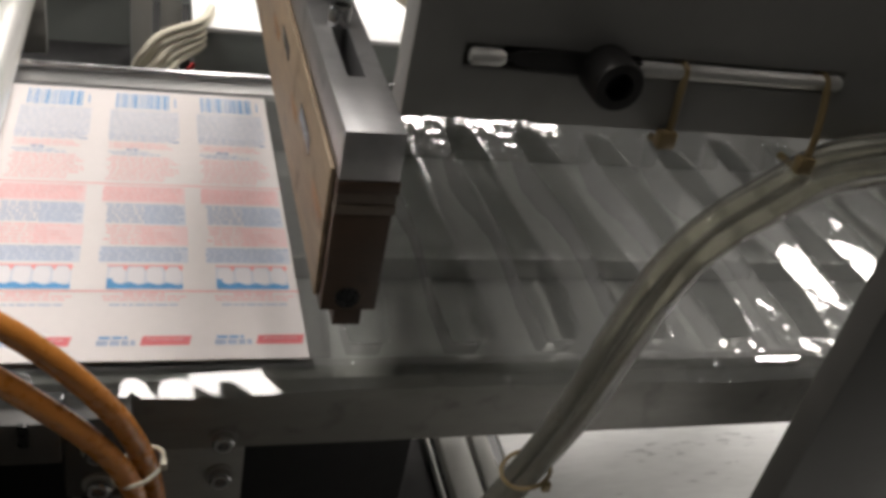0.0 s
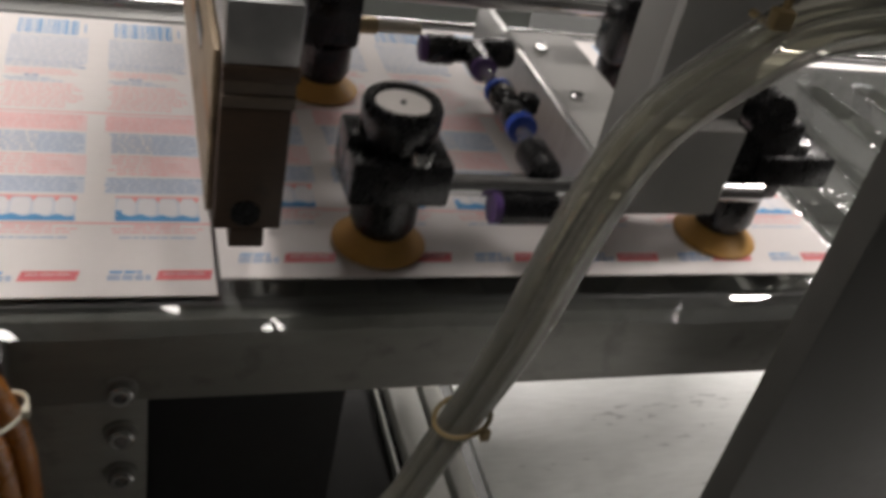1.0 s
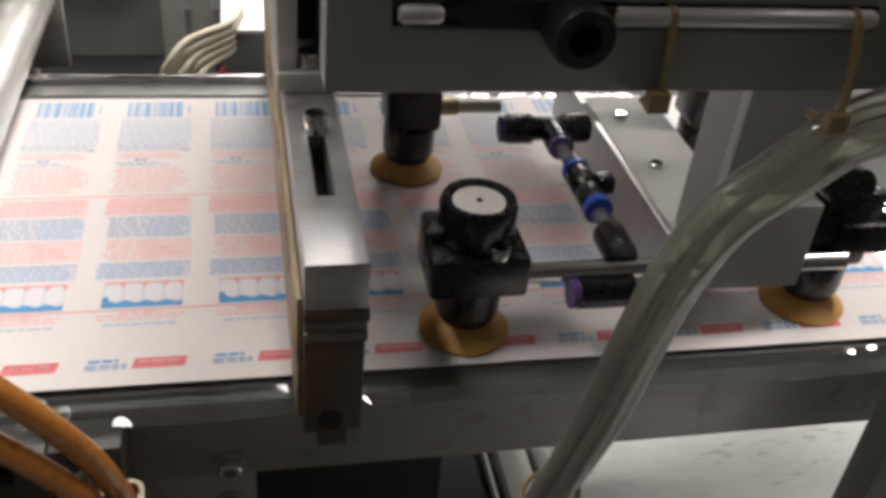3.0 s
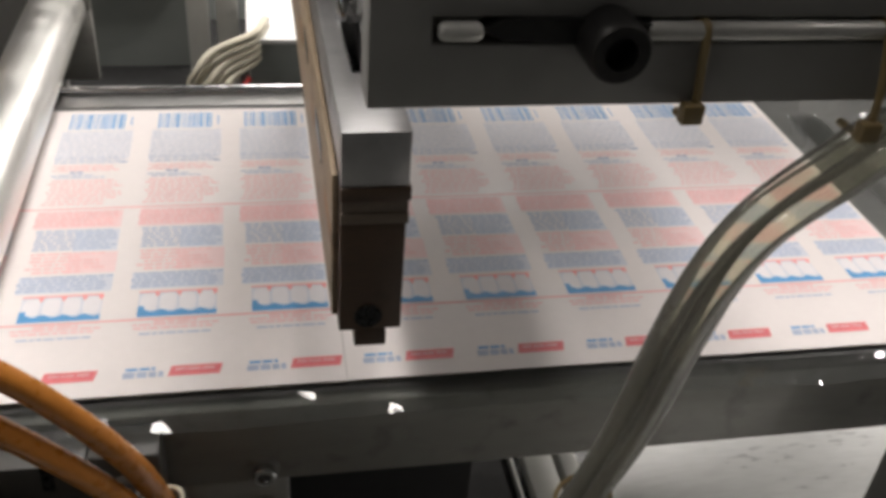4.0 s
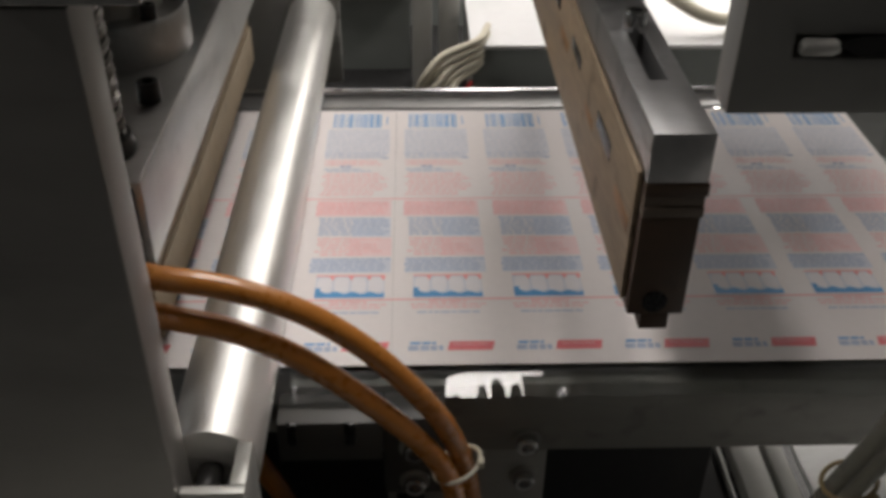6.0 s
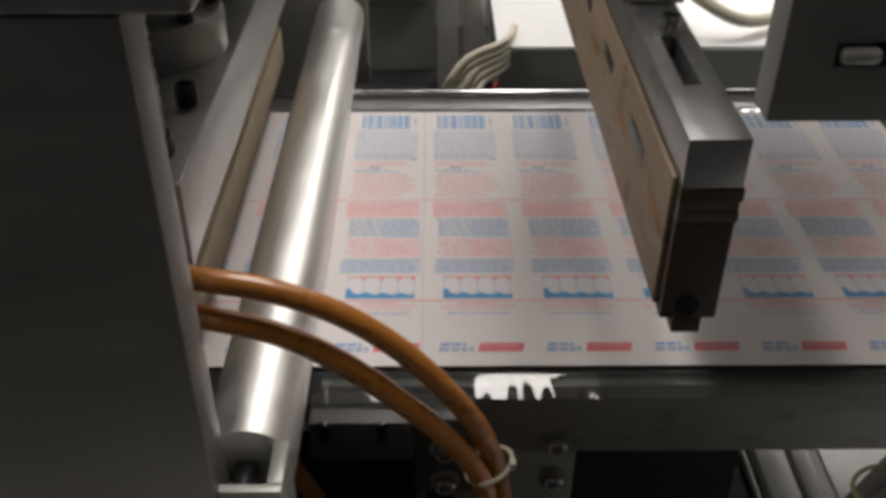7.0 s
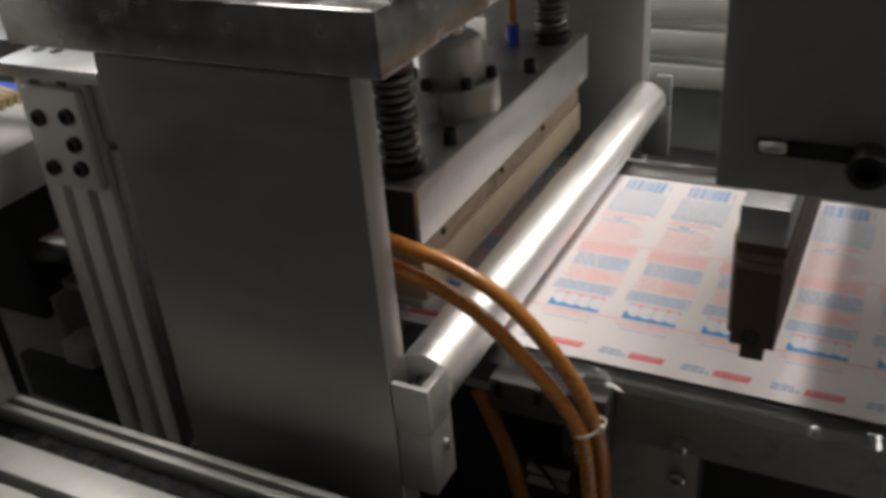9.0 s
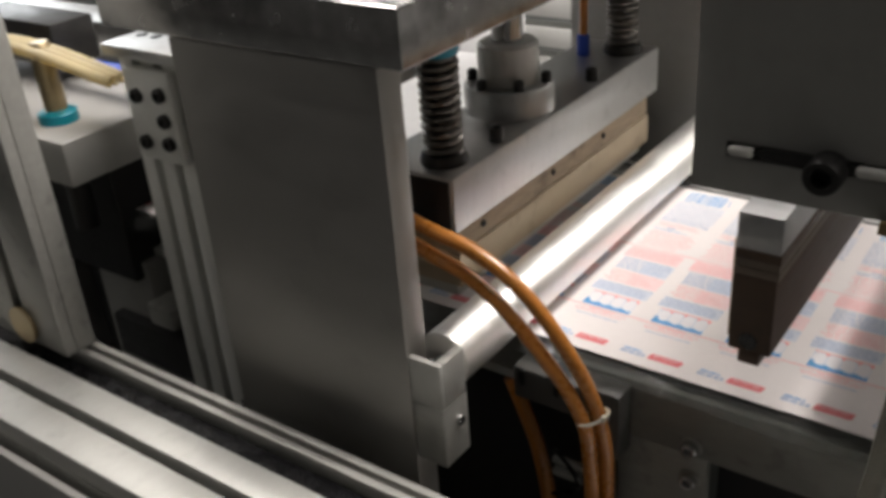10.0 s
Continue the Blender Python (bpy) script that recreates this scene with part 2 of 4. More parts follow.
def bm_tube(points, radius, n=14, steps=10, bm=None):
    line = smooth_line(points, steps)
    own, rings, side = bmesh.new(), [], Vector((0.3, 0.2, 0.9))
    for i, p in enumerate(line):
        ahead = (line[min(i + 1, len(line) - 1)] - line[max(i - 1, 0)]).normalized()
        side = (side - ahead * side.dot(ahead)).normalized()
        other = ahead.cross(side)
        rings.append([own.verts.new(p + radius * (math.cos(2 * math.pi * k / n) * side + math.sin(2 * math.pi * k / n) * other)) for k in range(n)])
    for a, b in zip(rings, rings[1:]):
        for i in range(n):
            own.faces.new((a[i], a[(i + 1) % n], b[(i + 1) % n], b[i]))
    own.faces.new(rings[0][::-1])
    own.faces.new(rings[-1])
    bmesh.ops.recalc_face_normals(own, faces=own.faces[:])
    return join(bm, own)


def finish(bm, name, mat, shade=40):
    me = bpy.data.meshes.new(name)
    bm.to_mesh(me)
    bm.free()
    me.materials.append(mat)
    if shade:
        me.polygons.foreach_set("use_smooth", [True] * len(me.polygons))
        me.set_sharp_from_angle(angle=radians(shade))
    return me


def part(name, bm, mat, parent, label=""):
    ob = new(name, finish(bm, name, mat) if isinstance(bm, bmesh.types.BMesh) else bm)
    ob.parent = parent
    return tagged(ob, label)


def thing(name, at, label, category, group="", kind=""):
    ob = new(name)
    ob.location = at
    ob.empty_display_size = 0.01
    return tagged(ob, label, category, group, kind)


def solid(name, bm, mat, label, category, group="", kind=""):
    return tagged(new(name, finish(bm, name, mat)), label, category, group, kind)


def bolt(parent, at, direction="z", r=0.0035, h=0.004, mat=None, name="cap_screw"):
    """A socket cap screw, head outward along the axis; a negative h looks the other way."""
    prof = [(r, 0), (r, h * 0.85), (r * 0.88, h), (r * 0.55, h), (r * 0.5, h * 0.35), (0, h * 0.35)]
    return part(name, bm_lathe(prof, at, direction, 18), mat or STEEL, parent)


def spring_points(x, y, z0, z1, r, turns, per=14):
    return [(x + r * math.cos(2 * math.pi * i / per), y + r * math.sin(2 * math.pi * i / per), z0 + (z1 - z0) * i / (turns * per)) for i in range(int(turns * per) + 1)]

# ---------------------------------------------------------------- the room


def room():
    def slab(name, x0, x1, y0, y1, z0, z1, mat, label):
        solid(name, bm_box(x0, x1, y0, y1, z0, z1, 0), mat, label, name.split("_")[0], kind="structure")
    slab("floor", -4.5, 4.5, -2.6, 4.2, -0.95, -0.9, CONCRETE, "grey painted factory floor under the machine")
    slab("ceiling", -4.5, 4.5, -2.6, 4.2, 2.4, 2.45, WALL, "pale ceiling over the machine hall")
    slab("wall_north", -4.5, 4.5, 4.2, 4.3, -0.95, 2.45, WALL, "pale grey painted factory wall")
    slab("wall_south", -4.5, 4.5, -2.7, -2.6, -0.95, 2.45, DARK_WALL, "wall behind the camera, darkened to cut reflections")
    west = bm_box(-4.6, -4.5, -2.7, 1.2, -0.95, 2.45, 0)
    bm_box(-4.6, -4.5, 3.9, 4.3, -0.95, 2.45, 0, west)
    bm_box(-4.6, -4.5, 1.2, 3.9, -0.95, 0.3, 0, west)
    bm_box(-4.6, -4.5, 1.2, 3.9, 2.1, 2.45, 0, west)
    solid("wall_west", west, WALL, "pale grey painted factory wall with a window", "wall", kind="structure")
    win = thing("window_1", (-4.55, 2.55, 0.3), "bright frosted factory window in the wall", "window", kind="structure")
    for k in range(3):
        part("pane", bm_box(-0.01, 0.0, -1.31 + 0.88 * k, -0.45 + 0.88 * k, 0.04, 1.76, 0), WINDOW_GLOW, win, "bright frosted pane")
    for k in range(4):
        part("mullion", bm_box(-0.03, 0.03, -1.35 + 0.88 * k, -1.31 + 0.88 * k, 0, 1.8, 0.002), WHITE, win)
    part("sill", bm_box(-0.04, 0.10, -1.35, 1.35, -0.03, 0.0, 0.003), WHITE, win)
    slab("wall_east", 4.5, 4.6, -2.7, 4.3, -0.95, 2.45, WALL, "pale grey painted factory wall")
    # Bodies for the added, unseen lamps.
    for x, y, z, w, d, _ in LAMPS:
        f = thing("unseen_lamp", (x, y, z), "white lamp body, unseen, added over the machine", "lamp", "lamps over the machine")
        part("housing", bm_box(-w / 2 - 0.02, w / 2 + 0.02, -d / 2 - 0.02, d / 2 + 0.02, 0.01, 0.08, 0.004), WHITE, f)
        part("diffuser", bm_box(-w / 2, w / 2, -d / 2, d / 2, 0.0, 0.009, 0), TUBE_GLOW, f, "glowing diffuser")
        part("hanger", bm_box(-0.01, 0.01, -0.01, 0.01, 0.08, 2.4 - z, 0), DARK_STEEL, f)


room()

# ---------------------------------------------------------------- machine frame
P = 0.0447            # width of one printed column
CARD_Y0, CARD_Y1 = 0.007, 0.231


def machine_bed():
    bed = thing("machine_bed", (0, 0, -0.03), "grey steel machine bed carrying the film track", "machine")
    part("front_rail", bm_box(-0.02, 0.9, 0.0020, 0.0140, -0.045 + 0.03, -0.0065 + 0.03, 0.001), BEAM, bed, "scuffed grey front rail")
    part("back_rail", bm_box(-0.10, 0.9, 0.240, 0.256, -0.03 + 0.03, -0.002 + 0.03, 0.001), ALU, bed, "bright back rail")
    part("back_rod", bm_lathe([(0.0022, 0), (0.0022, 1.0)], (-0.10, 0.2555, 0.0305), "x", 12), STEEL, bed, "polished guide rod")
    part("track_floor", bm_box(-0.5, 0.9, 0.0143, 0.24, -0.044 + 0.03, -0.038 + 0.03, 0), ALU_DULL, bed, "dull metal floor of the film track")
    part("middle_rail", bm_box(0.112, 0.9, 0.108, 0.118, -0.0378 + 0.03, -0.024 + 0.03, 0.001), ALU_DULL, bed, "pale middle rail")
    part("back_skirt", bm_box(0.112, 0.9, 0.236, 0.2395, -0.0378 + 0.03, -0.004 + 0.03, 0), BEAM, bed)
    part("bearing_block", bm_box(-0.0235, 0.0175, -0.016, 0.0015, -0.030 + 0.03, -0.009 + 0.03, 0.001), GUARD, bed, "dark grey bearing block under the track")
    part("bearing_flange", bm_box(0.0178, 0.042, -0.014, 0.0015, -0.052 + 0.03, -0.009 + 0.03, 0.001), GUARD, bed, "dark grey bolted flange")
    for x in (-0.0176, 0.005):
        s = part("block_slot", bm_box(x - 0.002, x + 0.002, -0.0175, -0.0155, -0.02 + 0.03, -0.008 + 0.03, 0.0008), BLACK, bed)
    part("leg_plate", bm_box(0.018, 0.0865, 0.0028, 0.009, -0.5, -0.0455 + 0.03, 0.0008), BEAM, bed, "grey leg plate")
    # Near-black panels stand in for the shaded space below the rail.
    part("shade_panel", bm_box(0.087, 0.165, 0.02, 0.026, -0.5, -0.0455 + 0.03, 0), VOID, bed, "near-black panel standing in for shade")
    part("shade_panel", bm_box(-0.5, 0.017, 0.03, 0.036, -0.5, -0.0455 + 0.03, 0), VOID, bed, "near-black panel standing in for shade")
    for x, y, z in ((0.0300, -0.014, -0.0246), (0.0300, -0.014, -0.0440), (0.0771, 0.0020, -0.0387), (0.0771, 0.0028, -0.0614), (0.0771, 0.0028, -0.0840)):
        part("washer", bm_lathe([(0.0062, 0), (0.0062, -0.001), (0.0, -0.001)], (x, y, z + 0.03), "y", 24), BEAM, bed)
        bolt(bed, (x, y - 0.001, z + 0.03), "y", 0.0045, -0.004)
    for x0, x1 in ((0.2283, 0.2309), (0.238, 0.2567), (0.2610, 0.2728)):
        part("profile_strut", bm_box(x0, x1, -0.25, 0.5, -0.232 + 0.03, -0.2106 + 0.03, 0.0008), PALE, bed, "aluminium profile strut")
    # Black fills put the shade between the struts into colour.
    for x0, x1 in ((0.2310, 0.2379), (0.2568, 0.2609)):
        part("strut_gap_shade", bm_box(x0, x1, -0.25, 0.5, -0.232 + 0.03, -0.222 + 0.03, 0), BLACK, bed)
    part("drip_tray", bm_box(0.290, 1.3, -0.35, 0.58, -0.235 + 0.03, -0.23 + 0.03, 0.001), TRAY, bed, "bright sheet metal tray under the track")
    # Added near-black sheet: shade left of the struts, put in as colour.
    part("shade_sheet", bm_box(0.09, 0.2280, 0.03, 0.5, -0.225 + 0.03, -0.215 + 0.03, 0.001), VOID, bed, "near-black sheet standing in for shade under the track")
    for z in (-0.0955, -0.1050):
        part("cavity_rail", bm_box(-0.0160, 0.0165, 0.012, 0.017, z - 0.0022 + 0.03, z + 0.0022 + 0.03, 0.0008), ALU_DULL, bed, "small pale rail in the dark cavity")
    part("cavity_cable", bm_tube([(-0.012, 0.008, -0.052), (0.000, 0.006, -0.060), (0.006, 0.006, -0.072), (-0.002, 0.007, -0.082), (-0.014, 0.009, -0.090)], 0.0014, 8), BLACK, bed, "thin black cable")
    part("chute", bm_box(-0.03, 0.03, 0.03, 0.10, -0.12 + 0.03, -0.115 + 0.03, 0.001), PANEL, bed, "pale green-grey chute plate")
    part("cable_guard", bm_box(0.022, 0.034, -0.02, 0.012, -0.11 + 0.03, -0.062 + 0.03, 0.002), DARK_STEEL, bed)
    part("return_hose", bm_tube([(-0.050, 0.022, -0.020), (-0.040, 0.020, -0.040), (-0.028, 0.018, -0.07), (-0.020, 0.016, -0.12), (-0.018, 0.016, -0.25)], 0.0050, 14), ORANGE, bed, "amber return hose below the roller")
    part("bed_foot", bm_box(-0.45, -0.38, 0.0, 0.2, -0.9 + 0.03, -0.0445 + 0.03, 0.002), PAINT, bed)
    part("bed_foot", bm_box(0.80, 0.87, 0.0155, 0.2, -0.9 + 0.03, -0.0445 + 0.03, 0.002), PAINT, bed)


machine_bed()


def back_structure():
    cab = thing("machine_cabinet", (0, 0.6, -0.9), "grey-green machine cabinet behind the track", "cabinet")
    part("panel", bm_box(-1.4, 0.09, 0.0, 0.03, 0, 1.35, 0.001), PANEL, cab)
    for x in (0.03, 0.052):
        part("corner_profile", bm_box(x, x + 0.016, -0.14, -0.12, 0.0, 1.35, 0.001), ALU_DULL, cab, "upright aluminium profile")
    for z in (0.872, 0.905, 0.938):
        part("cross_profile", bm_box(-0.5, 0.028, -0.11, -0.085, z, z + 0.022, 0.001), PALE, cab, "horizontal aluminium profile")
    part("lower_panel", bm_box(-0.5, 0.028, -0.10, -0.09, 0.3, 0.868, 0), PANEL, cab)
    part("deck", bm_box(-0.5, 0.2, -0.34, 0.0, 0.80, 0.805, 0), VOID, cab, "dark deck behind the track")
    box = thing("junction_box", (0.0758, 0.398, -0.073), "white-topped grey control box behind the film track", "box")
    part("body", bm_box(0, 0.30, 0, 0.13, -0.029, 0.040, 0.001), PANEL, box, "pale grey body")
    part("lid", bm_box(-0.0015, 0.302, -0.002, 0.132, 0.040, 0.044, 0.0012), WHITE, box, "bright white lid")
    wb = thing("control_box", (-0.52, 0.34, -0.12), "white painted control box behind the press", "box")
    part("body", bm_box(0, 0.22, 0, 0.12, -0.28, 0.20, 0.003), WHITE, wb)
    part("lid", bm_box(-0.003, 0.223, -0.003, 0.123, 0.20, 0.206, 0.002), WHITE, wb)
    bundle = thing("cable_bundle", (0.0335, 0.370, -0.087), "bundle of cream cables bending out of a box", "cable")
    for i in range(5):
        d = 0.0044 * i
        part("cable", bm_tube([(-0.004 + d, 0.004 * (i % 2), -0.01), (0.0 + d, 0.004 * (i % 2), 0.030 - 0.3 * d), (0.008 + d * 0.9, 0.004 * (i % 2), 0.048 - d), (0.020 + d * 0.6, 0.008, 0.058 - d * 1.15), (0.046, 0.022, 0.064 - d * 1.2), (0.055, 0.05, 0.064 - d * 1.2)], 0.0027, 10), CREAM, bundle)
    part("wire", bm_tube([(0.028, 0.008, -0.01), (0.032, 0.008, 0.018), (0.042, 0.022, 0.030)], 0.0020, 8), RED_WIRE, bundle, "red wire")
    hose = thing("air_hose", (0.2, 0.42, -0.006), "cream air hose lying over a white box", "hose")
    part("tube", bm_tube([(-0.03, 0.07, 0.10), (-0.02, 0.03, 0.055), (0.01, 0.0, 0.02), (0.06, -0.01, -0.008), (0.12, 0.03, -0.015)], 0.005, 12), CREAM, hose)


back_structure()

# ---------------------------------------------------------------- press station


def press_station():
    fr = thing("press_stand", (-0.12, -0.07, -0.9), "press frame with grey side plate and steel top plate", "machine")
    part("side_plate", bm_box(-0.058, 0.0794, -0.0172, -0.0007, 0.0, 1.0845, 0.0012), BRUSHED, fr, "large grey side plate")
    part("far_side_plate", bm_box(-0.058, 0.0794, 0.405, 0.425, 0.0, 1.0845, 0.0012), PAINT, fr, "large grey side plate")
    part("top_plate", bm_box(-0.110, 0.0955, -0.0190, 0.43, 1.085, 1.113, 0.002), TOP_STEEL, fr, "polished steel top plate")
    for x, y in ((-0.055, 0.016), (-0.022, 0.018), (0.032, 0.018), (0.0, 0.2), (0.03, 0.39)):
        bolt(fr, (x, y, 1.113), "z", 0.008, 0.009, ALU_DULL, "dome_bolt")
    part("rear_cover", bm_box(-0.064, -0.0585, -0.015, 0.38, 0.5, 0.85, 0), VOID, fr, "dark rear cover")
    hd = thing("heated_press", (-0.1155, -0.019, 0.0955), "spring-loaded heated press head over the film track", "press")
    part("upper_plate", bm_box(0.000, 0.0595, 0.002, 0.264, -0.028, 0.005, 0.0012), ALU, hd, "bright aluminium press plate")
    part("end_cover", bm_box(0.002, 0.057, 0.0004, 0.0018, -0.027, 0.003, 0.0004), DARK_STEEL, hd, "dark end cover")
    part("tool_block", bm_box(0.006, 0.0525, 0.012, 0.262, -0.047, -0.0285, 0.001), TAN_BOARD, hd, "scorched tan heat board")
    part("lower_board", bm_box(0.006, 0.0535, 0.012, 0.263, -0.0690, -0.0475, 0.001), PALE_BOARD, hd, "pale tan lower board")
    part("seal_plate", bm_box(0.010, 0.049, 0.014, 0.258, -0.0765, -0.0695, 0.001), ALU_DULL, hd)
    for y in (0.038, 0.12, 0.19):
        bolt(hd, (0.0525, y, -0.0385), "x", 0.0022, 0.0012, DARK_STEEL)
    for y in (0.022, 0.244):
        part("spring", bm_tube(spring_points(0.040, y, 0.010, 0.066, 0.0098, 12), 0.0019, 7, 2), SPRING, hd, "coiled dark spring")
        part("guide_pin", bm_lathe([(0.0078, 0.004), (0.0078, 0.088)], (0.040, y, 0), "z", 20), SPRING, hd)
        part("spring_seat", bm_lathe([(0.0135, 0.005), (0.0140, 0.007), (0.0125, 0.011), (0.0, 0.012)], (0.040, y, 0), "z", 28), DARK_STEEL, hd)
        part("guide_sleeve", bm_lathe([(0.0112, 0.066), (0.0122, 0.0675), (0.0122, 0.0875), (0.0, 0.0875)], (0.040, y, 0), "z", 28), TEAL, hd, "teal guide sleeve")
    part("cylinder_flange", bm_lathe([(0.0285, 0.005), (0.0285, 0.021), (0.0275, 0.0225), (0.0, 0.0225)], (0.027, 0.112, 0), "z", 48), ALU, hd, "round aluminium flange")
    part("cylinder_hub", bm_lathe([(0.0190, 0.0225), (0.0190, 0.046), (0.0170, 0.048), (0.0, 0.048)], (0.027, 0.112, 0), "z", 40), ALU_DULL, hd, "grey cylinder hub")
    part("cylinder_rod", bm_lathe([(0.010, 0.048), (0.010, 0.088)], (0.027, 0.112, 0), "z", 28), STEEL, hd, "steel piston rod")
    for k in range(6):
        a = 2 * math.pi * k / 6 + 0.3
        bolt(hd, (0.027 + 0.0238 * math.cos(a), 0.112 + 0.0238 * math.sin(a), 0.0225), "z", 0.0032, 0.006, DARK_STEEL)
    part("tube_fitting", bm_lathe([(0.0045, 0.005), (0.0045, 0.019), (0.0036, 0.020)], (0.018, 0.226, 0), "z", 18), BLUE_PART, hd, "blue push-in tube fitting")
    part("tube", bm_tube([(0.018, 0.226, 0.020), (0.018, 0.227, 0.040), (0.016, 0.232, 0.060), (0.010, 0.240, 0.085)], 0.0028, 10), ORANGE, hd, "amber air tube")
    bolt(hd, (0.050, 0.060, 0.005), "z", 0.0042, 0.008, DARK_STEEL)
    bolt(hd, (0.050, 0.178, 0.005), "z", 0.0042, 0.008, DARK_STEEL)


press_station()


def guide_roller():
    x, z, r = -0.0363, 0.0190, 0.0160
    ro = thing("guide_roller", (x, 0, z), "bright turned aluminium guide roller across the film", "roller")
    part("drum", bm_lathe([(r - 0.002, -0.0640), (r, -0.0625), (r, 0.3325), (r - 0.002, 0.334)], (0, 0, 0), "y", 64), ROLL, ro)
    part("axle", bm_lathe([(0.004, -0.080), (0.004, 0.345)], (0, 0, 0), "y", 16), DARK_STEEL, ro)
    # near bracket: an open-topped pocket of three walls on a solid foot
    br = part("bearing_bracket", bm_box(-0.0040, 0.0155, -0.0868, -0.0650, -0.050, -0.012, 0.001), BEAM, ro, "grey open bearing bracket")
    part("front_wall", bm_box(-0.0040, 0.0155, -0.0868, -0.0835, -0.0122, 0.0150, 0.0006), ALU_DULL, br)
    part("side_wall", bm_box(0.0105, 0.0155, -0.0833, -0.0655, -0.0122, 0.0150, 0.0006), ALU_DULL, br)
    part("pocket_floor", bm_box(-0.0040, 0.0103, -0.0833, -0.0652, -0.0122, -0.0105, 0), BLACK, br)
    part("axle_screw", bm_lathe([(0.003, -0.0806), (0.003, -0.0800)], (0.0, 0, 0), "y", 12), STEEL, ro)
    bolt(ro, (0.0155, -0.0735, -0.026), "x", 0.0030, 0.002)
    far = part("bearing_bracket", bm_box(-0.014, 0.018, 0.336, 0.343, -0.050, -0.004, 0.0008), BEAM, ro, "grey open bearing bracket")
    part("side_wall", bm_box(0.006, 0.018, 0.336, 0.343, -0.0042, 0.020, 0.0008), BEAM, far)


guide_roller()


def amber_hoses():
    for pts, r in (
        ([(-0.10, -0.035, 0.090), (-0.070, -0.045, 0.0895), (-0.046, -0.050, 0.0873), (-0.025, -0.050, 0.0828), (-0.004, -0.050, 0.0735), (0.0145, -0.050, 0.059), (0.0318, -0.050, 0.038), (0.043, -0.049, 0.017), (0.0495, -0.047, -0.010), (0.051, -0.046, -0.05), (0.051, -0.046, -0.2)], 0.0039),
        ([(-0.10, -0.037, 0.077), (-0.070, -0.046, 0.0765), (-0.045, -0.052, 0.0738), (-0.0266, -0.052, 0.0684), (-0.006, -0.053, 0.0575), (0.0138, -0.054, 0.0405), (0.0317, -0.054, 0.0205), (0.042, -0.054, 0.002), (0.0455, -0.054, -0.020), (0.047, -0.054, -0.06), (0.047, -0.054, -0.2)], 0.0039)):
        h = thing("air_hose", pts[0], "glossy amber air hose looping over the roller", "hose", "amber hoses")
        part("tube", bm_tube([tuple(Vector(p) - Vector(pts[0])) for p in pts], r, 18), ORANGE, h)
    t = thing("cable_tie", (0.0450, -0.0505, 0.005), "clear cable tie round two amber hoses", "cable tie")
    ring = [(0.0080 * math.cos(a), 0.0078 * math.sin(a), 0.004 * math.cos(a)) for a in (2 * math.pi * i / 16 for i in range(17))]
    part("loop", bm_tube(ring, 0.0008, 8, 2), CREAM, t)
    part("lock", bm_box(0.0068, 0.0090, -0.005, -0.002, 0.0028, 0.0060, 0.0005), CREAM, t)


amber_hoses()


